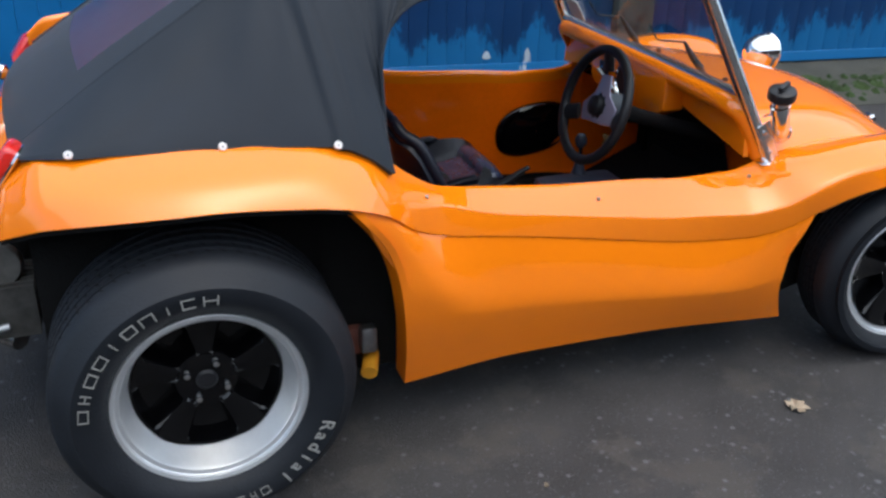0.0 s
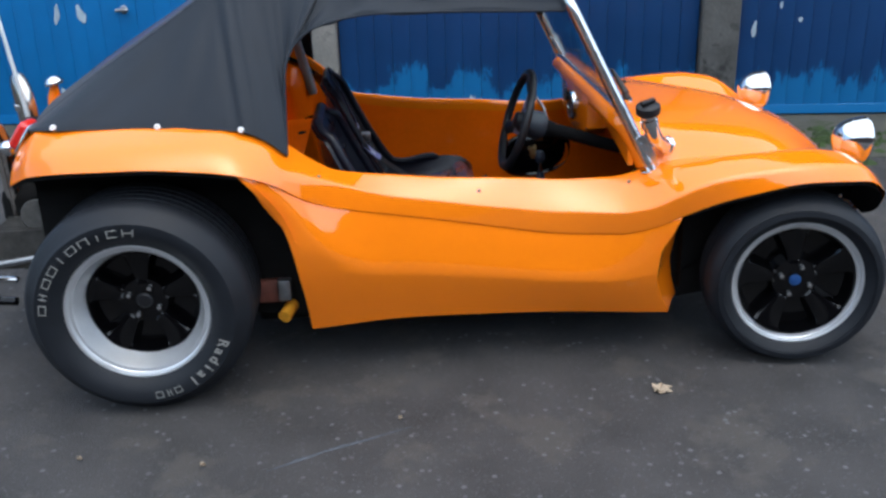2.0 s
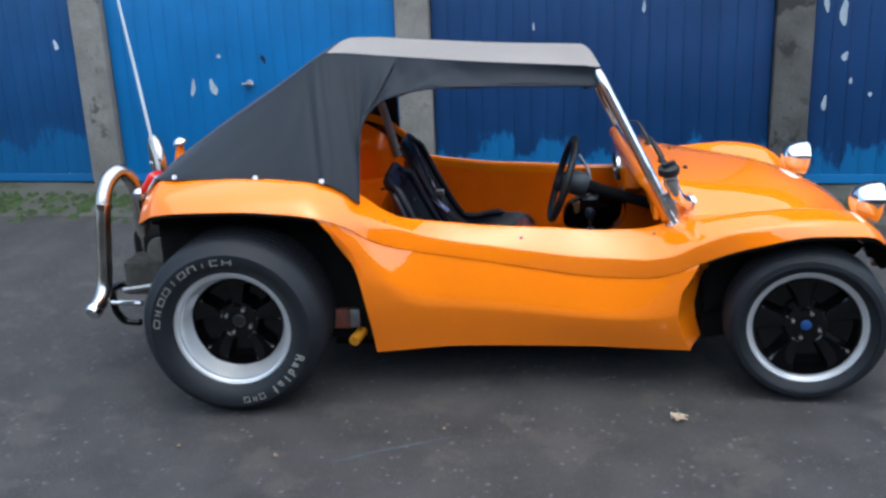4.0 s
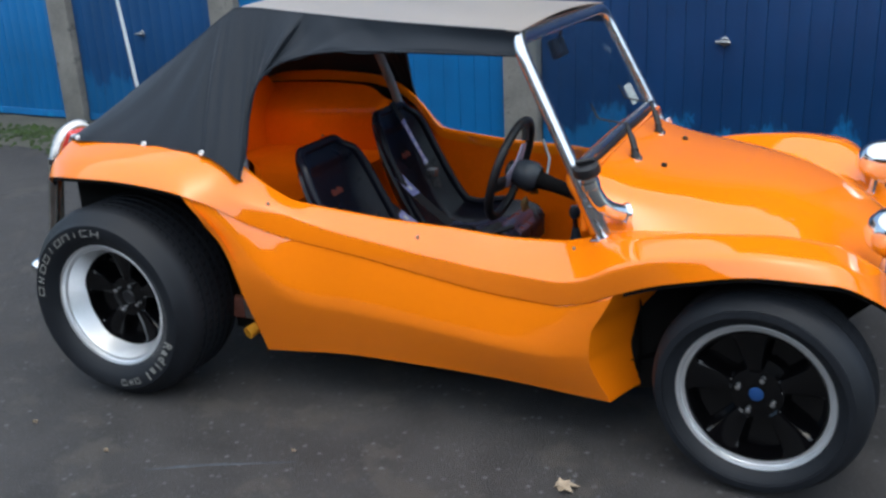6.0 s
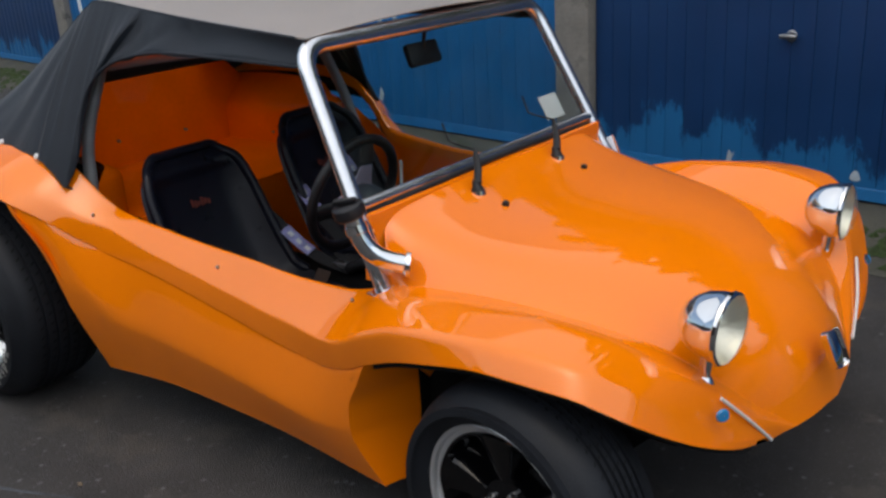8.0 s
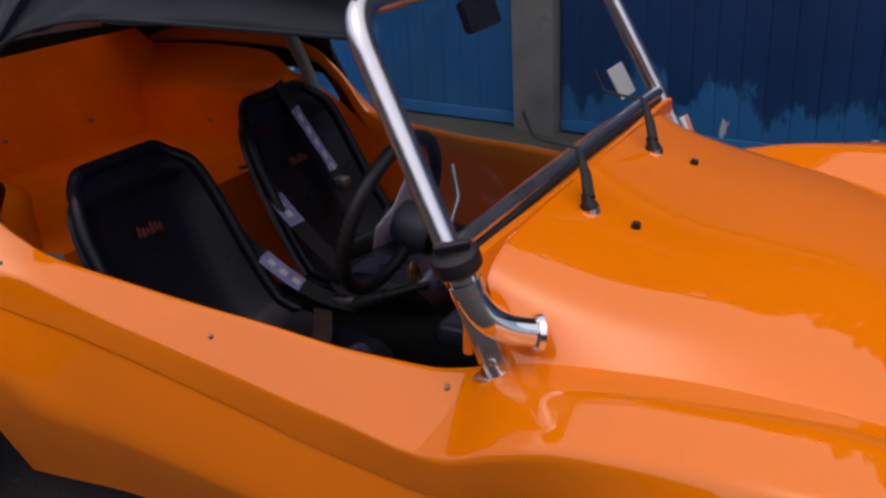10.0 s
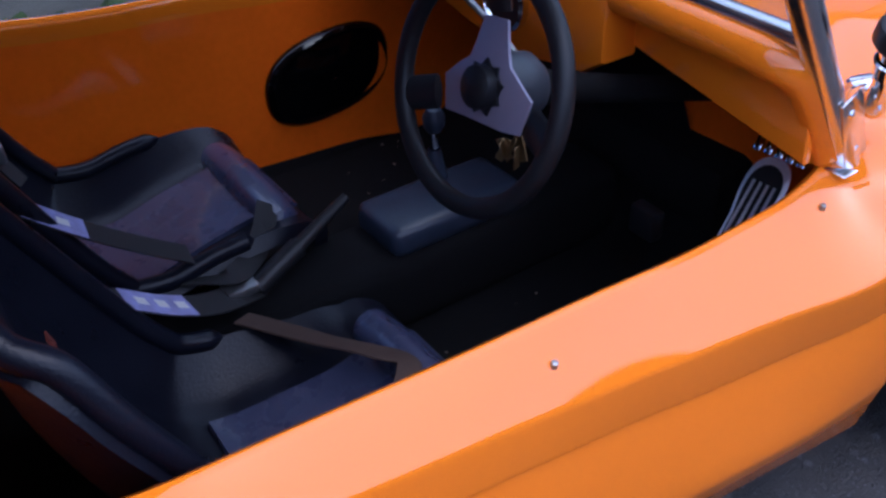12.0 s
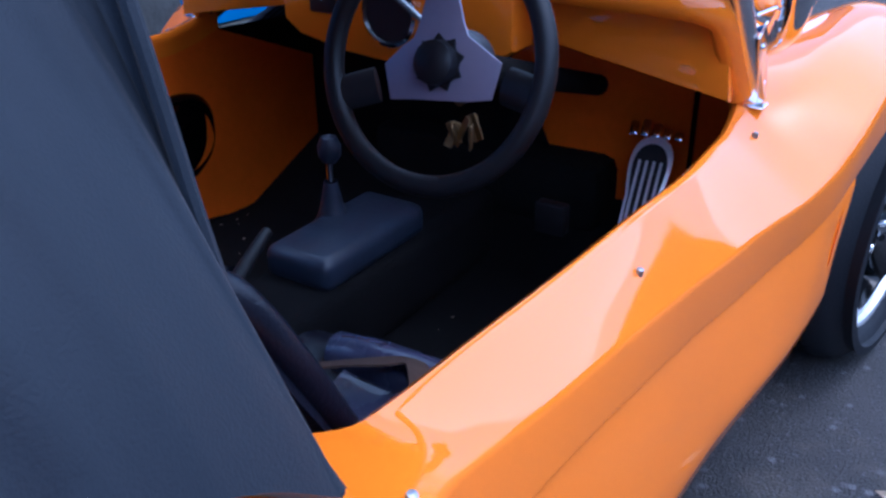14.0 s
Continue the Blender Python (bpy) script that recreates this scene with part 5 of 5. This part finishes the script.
# ---- seats ----
def seat(y0, name, label, top, drop=0.0, fade=0.06):
    """A moulded bucket: one padded sheet from the front of the cushion over the hollow back to its rounded top."""
    prof = [(1.14, .30), (1.135, .36), (1.08, .395), (.95, .375), (.83, .345), (.755, .355), (.71, .40), (.665, .475), (.62, .58), (.588, .68), (.568, .77), (.556, top - .025), (.54, top), (.515, top - .02), (.508, top - .08)]
    prof = [(x, z - drop * min(1, max(0, (x - .80) / .15))) for x, z in prof]
    line = through_points([(x, z, 0) for x, z in prof[:-2]], 67)
    rows = []
    for i, (x, z, _) in enumerate(line):
        k = i / 71
        t = np.array(line[min(i + 1, 66)]) - np.array(line[max(i - 1, 0)])
        n = np.array((t[1], -t[0]))
        n = n / np.linalg.norm(n)
        half = (.205 - .02 * max(0, (k - .45) / .55)) * math.sqrt(max(.3, 1 - max(0, (k - .66) / .285) ** 5)) - .03 * max(0, (.12 - k) / .12)
        bol = .068 * math.sin(math.pi * min(1, max(0, (k - fade) / (.90 - fade)))) ** 0.6
        row = []
        for v in np.linspace(-1, 1, 29):
            e = max(0, (abs(v) - .6) / .4)
            rise = bol * e ** 1.4 - .012 * (1 - v * v) * (0.15 < k < 0.85)
            row.append((x + n[0] * rise, y0 + half * v * (1 + 0.03 * e), z + n[1] * rise))
        rows.append(row)
    ob = part(name, thick_grid(rows, -.028), VINYL, buggy, label, sharp=60)
    first = 14 if drop == 0 else 24
    ridge = [rows[i][0] for i in range(first, 67, 2)] + [rows[66][k] for k in (6, 14, 22)] + [rows[i][-1] for i in range(66, first - 1, -2)]
    part("piping", tube_bm(ridge, [.004] + [.0165] * 137 + [.012, .004], 10, n=140), VINYL, ob, "padded black bolster edge")
    w = .15
    roll = [(1.075, y0 + w * f, h - drop) for f, h in ((-1, .372), (-.92, .384), (-.5, .39), (0, .391), (.5, .39), (.92, .384), (1, .372))]
    part("front_roll", tube_bm(roll, [.02, .034, .037, .037, .037, .034, .02], 16), CUSHION, ob, "padded roll along the front of the cushion")
    pad = [[(q[0], q[1], q[2] + .010) for q in r[7:22]] for r in rows[5:30]]
    part("cushion", thick_grid(pad, -.012), CUSHION, ob, "dark purple-grey seat cushion")
    bmk = bmesh.new()
    for k in range(6):
        box_bm((0, -.04 + .013 * k, -.012 - .004 * (k % 2)), (.003, -.032 + .013 * k, .012 - .005 * (k % 3)), 0, 1, bm=bmk, m=Matrix.Translation((.607, y0, .655)) @ pose(0, 0, 0, 0, -17, 0))
    part("stitched_mark", bmk, THREAD, ob, "dull red stitched mark")
    return ob, rows


s1, rows1 = seat(-.337, "driver_seat", "black vinyl bucket seat with raised bolsters", .815, .04, .15)
s2, rows2 = seat(.24, "passenger_seat", "black vinyl bucket seat with raised bolsters", .835)


# ---- harness straps ----
def strap(points, w, material, label, patch=None):
    p = through_points(points, 40)
    rows = []
    for i, q in enumerate(p):
        t = p[min(i + 1, 39)] - p[max(i - 1, 0)]
        t /= np.linalg.norm(t)
        side = np.cross(t, np.array((0.45, -0.1, 0.88)))
        side /= np.linalg.norm(side)
        rows.append([q + side * w * v for v in (-.5, -.25, 0, .25, .5)])
    ob = part("harness_strap", thick_grid(rows, .003), material, buggy, label)
    if patch:
        a, b = patch
        r2 = np.array(rows[a:b])
        du, dv = np.gradient(r2, axis=0), np.gradient(r2, axis=1)
        n = np.cross(du, dv)
        n /= np.linalg.norm(n, axis=2, keepdims=True)
        if n[0, 0, 2] < 0:
            n = -n
        part("label_patch", thick_grid(r2 + n * .003, .001), PATCH, ob, "pale blue woven label")
        bmk = bmesh.new()
        m_ = len(r2)
        for k in range(2, m_ - 2, 4):
            q = r2[k] + n[k] * .0045
            d = (r2[min(k + 1, m_ - 1)] - r2[k]) * 2.2
            vv = [bmk.verts.new(tuple(c)) for c in (q[1] * .7 + q[2] * .3, q[3] * .7 + q[2] * .3, q[3] * .7 + q[2] * .3 + d[3], q[1] * .7 + q[2] * .3 + d[1])]
            bmk.faces.new(vv)
        part("label_bar", bmk, WHITE, ob)
    return ob


strap([(.545, .26, .862), (.578, .275, .79), (.618, .31, .68), (.652, .338, .588), (.68, .333, .55), (.71, .31, .50)], .042, WEBBING, "black harness strap over the passenger seat", (8, 29))
strap([(.60, .062, .665), (.655, .05, .615), (.72, .042, .557), (.80, .035, .495), (.88, .03, .44)], .052, WEBBING, "black harness strap with a woven label", (9, 21))
strap([(.66, -.125, .57), (.74, -.108, .505), (.80, -.093, .455), (.87, -.07, .41), (.96, -.03, .375)], .05, WEBBING, "black lap strap with a woven label", (10, 24))
strap([(.90, -.10, .385), (.97, -.20, .38), (1.02, -.29, .392), (1.05, -.345, .394), (1.01, -.39, .375), (.95, -.42, .357), (.88, -.45, .37)], .045, TAN, "brown strap folded over the driver seat", (33, 39))
strap([(.86, .02, .40), (.92, -.03, .415), (.98, .02, .40), (1.02, .06, .41), (1.06, .12, .42)], .04, WEBBING, "black strap lying over the tunnel")
part("harness_clasp", box_bm((.655, .315, .54), (.70, .355, .575), .006), STEEL, buggy, "dull steel harness clasp")
buckle = part("buckle", box_bm((.90, -.06, .385), (.955, -.02, .405), .005), STEEL, buggy, "steel harness buckle")
# crumbs of leaf and grit on the carpet
rng = random.Random(31)
bm = bmesh.new()
for i in range(70):
    x, y = rng.uniform(.55, 1.72), rng.choice((rng.uniform(-.56, -.12), rng.uniform(.12, .56)))
    r, a = rng.uniform(.0015, .005), rng.uniform(0, 6.28)
    z = .1885 + max(0, x - 1.66) * .5
    base = [bm.verts.new((x + r * math.cos(a + 2.094 * k) * rng.uniform(.6, 1.5), y + r * math.sin(a + 2.094 * k), z)) for k in range(3)]
    top = bm.verts.new((x, y, z + r * .6))
    for k in range(3):
        bm.faces.new((base[k], base[(k + 1) % 3], top))
part("floor_crumbs", bm, LEAFTAN, sharp=10)
tagged(bpy.data.objects["floor_crumbs"], "crumbs of dry leaf on the black carpet", "debris", kind="stuff")

# ---- engine, exhaust and rear bar ----
en = part("engine", box_bm((-.64, -.22, .27), (-.385, .22, .56), .04, 3), MATTBLACK, buggy, "dark air-cooled engine at the tail")
part("fan_housing", lathe_bm([(.12, -.09), (.15, -.07), (.15, .07), (.12, .09), (.0005, .09)], (-.50, 0, .62), (1, 0, 0), 32), MATTBLACK, en)
for y in (-1, 1):
    head = box_bm((-.58, y * .33 - .08, .34), (-.40, y * .33 + .08, .46), .015)
    ch = part("cylinder_head", head, CASTING, en, "dull finned cylinder head")
    for k in range(7):
        part("cooling_fin", box_bm((-.60, y * .33 - .085 + .025 * k, .33), (-.385, y * .33 - .078 + .025 * k, .47), 0, 1), CASTING, ch)
    dx, dz = (-.03, .04) if y > 0 else (0, 0)
    part("air_filter", lathe_bm([(.0005, .03), (.05, .03), (.055, .02), (.055, -.02), (.05, -.03)], (-.46, y * .34, .50), (0, y, .3), 24), CASTING, en)
    line = [(-.45, .30, .26), (-.54, .22, .28), (-.585 + dx, .19, .36), (-.59 + dx, .19, .55)]
    line += [(x + dx, w, z + dz) for x, w, z in ((-.595, .195, .72), (-.61, .215, .79), (-.637, .255, .825), (-.66, .31, .80), (-.672, .345, .745), (-.676, .362, .70), (-.682, .40, .52), (-.688, .43, .38), (-.695, .465, .325), (-.707, .508, .302))]
    ex = part("exhaust_pipe", tube_bm([(x, y * w, z) for x, w, z in line], .031, 18, n=80), TARNISH, buggy, "tarnished chrome exhaust pipe bent over and down")
    part("clamp", lathe_bm([(.031, -.014), (.037, -.012), (.037, .012), (.031, .014)], (-.676 + dx, y * .362, .70 + dz), (.03, y * -.2, 1), 20), CHROME, ex)
    part("tip", lathe_bm([(.026, .0), (.034, .01), (.036, .03), (.028, .045), (.0005, .048)], (-.703 + dx, y * .495, .306 + dz), (-.2, y * .85, -.4), 20), CHROME, ex)
rb = part("rear_bar", tube_bm([(-.52, -.36, .32), (-.62, -.37, .36), (-.69, -.36, .33), (-.70, -.34, .24), (-.66, -.32, .17), (-.60, -.33, .17)], .016, 12, n=36), GLOSSBLACK, buggy, "black looped rear bar")
part("bar_tube", tube_bm([(-.70, -.36, .275), (-.56, -.38, .275)], .012, 10), CHROME, rb)
part("rear_bar_link", tube_bm([(-.60, -.45, .36), (-.45, -.45, .38)], .012, 10), STEEL, rb)
an = part("aerial", tube_bm([(-.60, .113, .70), (-.615, .114, .85), (-.655, .117, 1.2), (-.69, .119, 1.5), (-.74, .122, 1.95)], [.0085, .008, .0075, .006, .004], 8), AERIAL, buggy, "long pale whip aerial")
part("aerial_mount", lathe_bm([(.018, -.03), (.018, .03), (.01, .04)], (-.598, .113, .69), (-.1, 0, 1), 14), CHROME, an)
# under the rear quarter: a yellow tube end, a red arm and a steel strut
part("jack_tube", tube_bm([(.43, -.60, .235), (.40, -.68, .215)], .022, 16), YELLOW, buggy, "yellow tube end under the sill")
part("trailing_arm", box_bm((.20, -.64, .25), (.40, -.605, .33), .01), RUST, buggy, "rust red trailing arm")
part("strut", box_bm((.385, -.668, .265), (.428, -.632, .34), .008, 2), STEEL, buggy, "dull steel damper bracket")


# ---- loose things on the ground ----
def dry_leaf(x, y, turn, size, label):
    out = []
    lobes = [(0, 1.0), (50, .85), (100, .7), (150, .35), (210, .35), (260, .7), (310, .85)]
    for i, (a, r) in enumerate(lobes):
        out.append((math.radians(a), r * size))
        b = (lobes[(i + 1) % len(lobes)][0] + (360 if i == len(lobes) - 1 else 0) + a) / 2
        out.append((math.radians(b), 0.45 * size))
    bm = bmesh.new()
    c = bm.verts.new((0, 0, .006))
    ring = [bm.verts.new((r * math.cos(a), r * math.sin(a), .006 + .012 * math.sin(a * 3) ** 2)) for a, r in out]
    for i in range(len(ring)):
        bm.faces.new((c, ring[i], ring[(i + 1) % len(ring)]))
    ex = bmesh.ops.extrude_face_region(bm, geom=bm.faces[:])
    bmesh.ops.translate(bm, vec=(0, 0, .0015), verts=[v for v in ex["geom"] if isinstance(v, bmesh.types.BMVert)])
    ob = part("dry_leaf", bm, LEAFTAN)
    ob.matrix_world = pose(x, y, 0, 0, 0, turn)
    return tagged(ob, label, "leaf", "fallen leaves")


dry_leaf(1.605, -.935, 20, .05, "curled dry tan leaf on the asphalt")
for x, y, s in ((-.174, -1.136, .012), (.193, -1.206, .012), (.767, -1.017, .01)):
    dry_leaf(x, y, 60 * x, s, "tiny scrap of dry leaf on the asphalt")
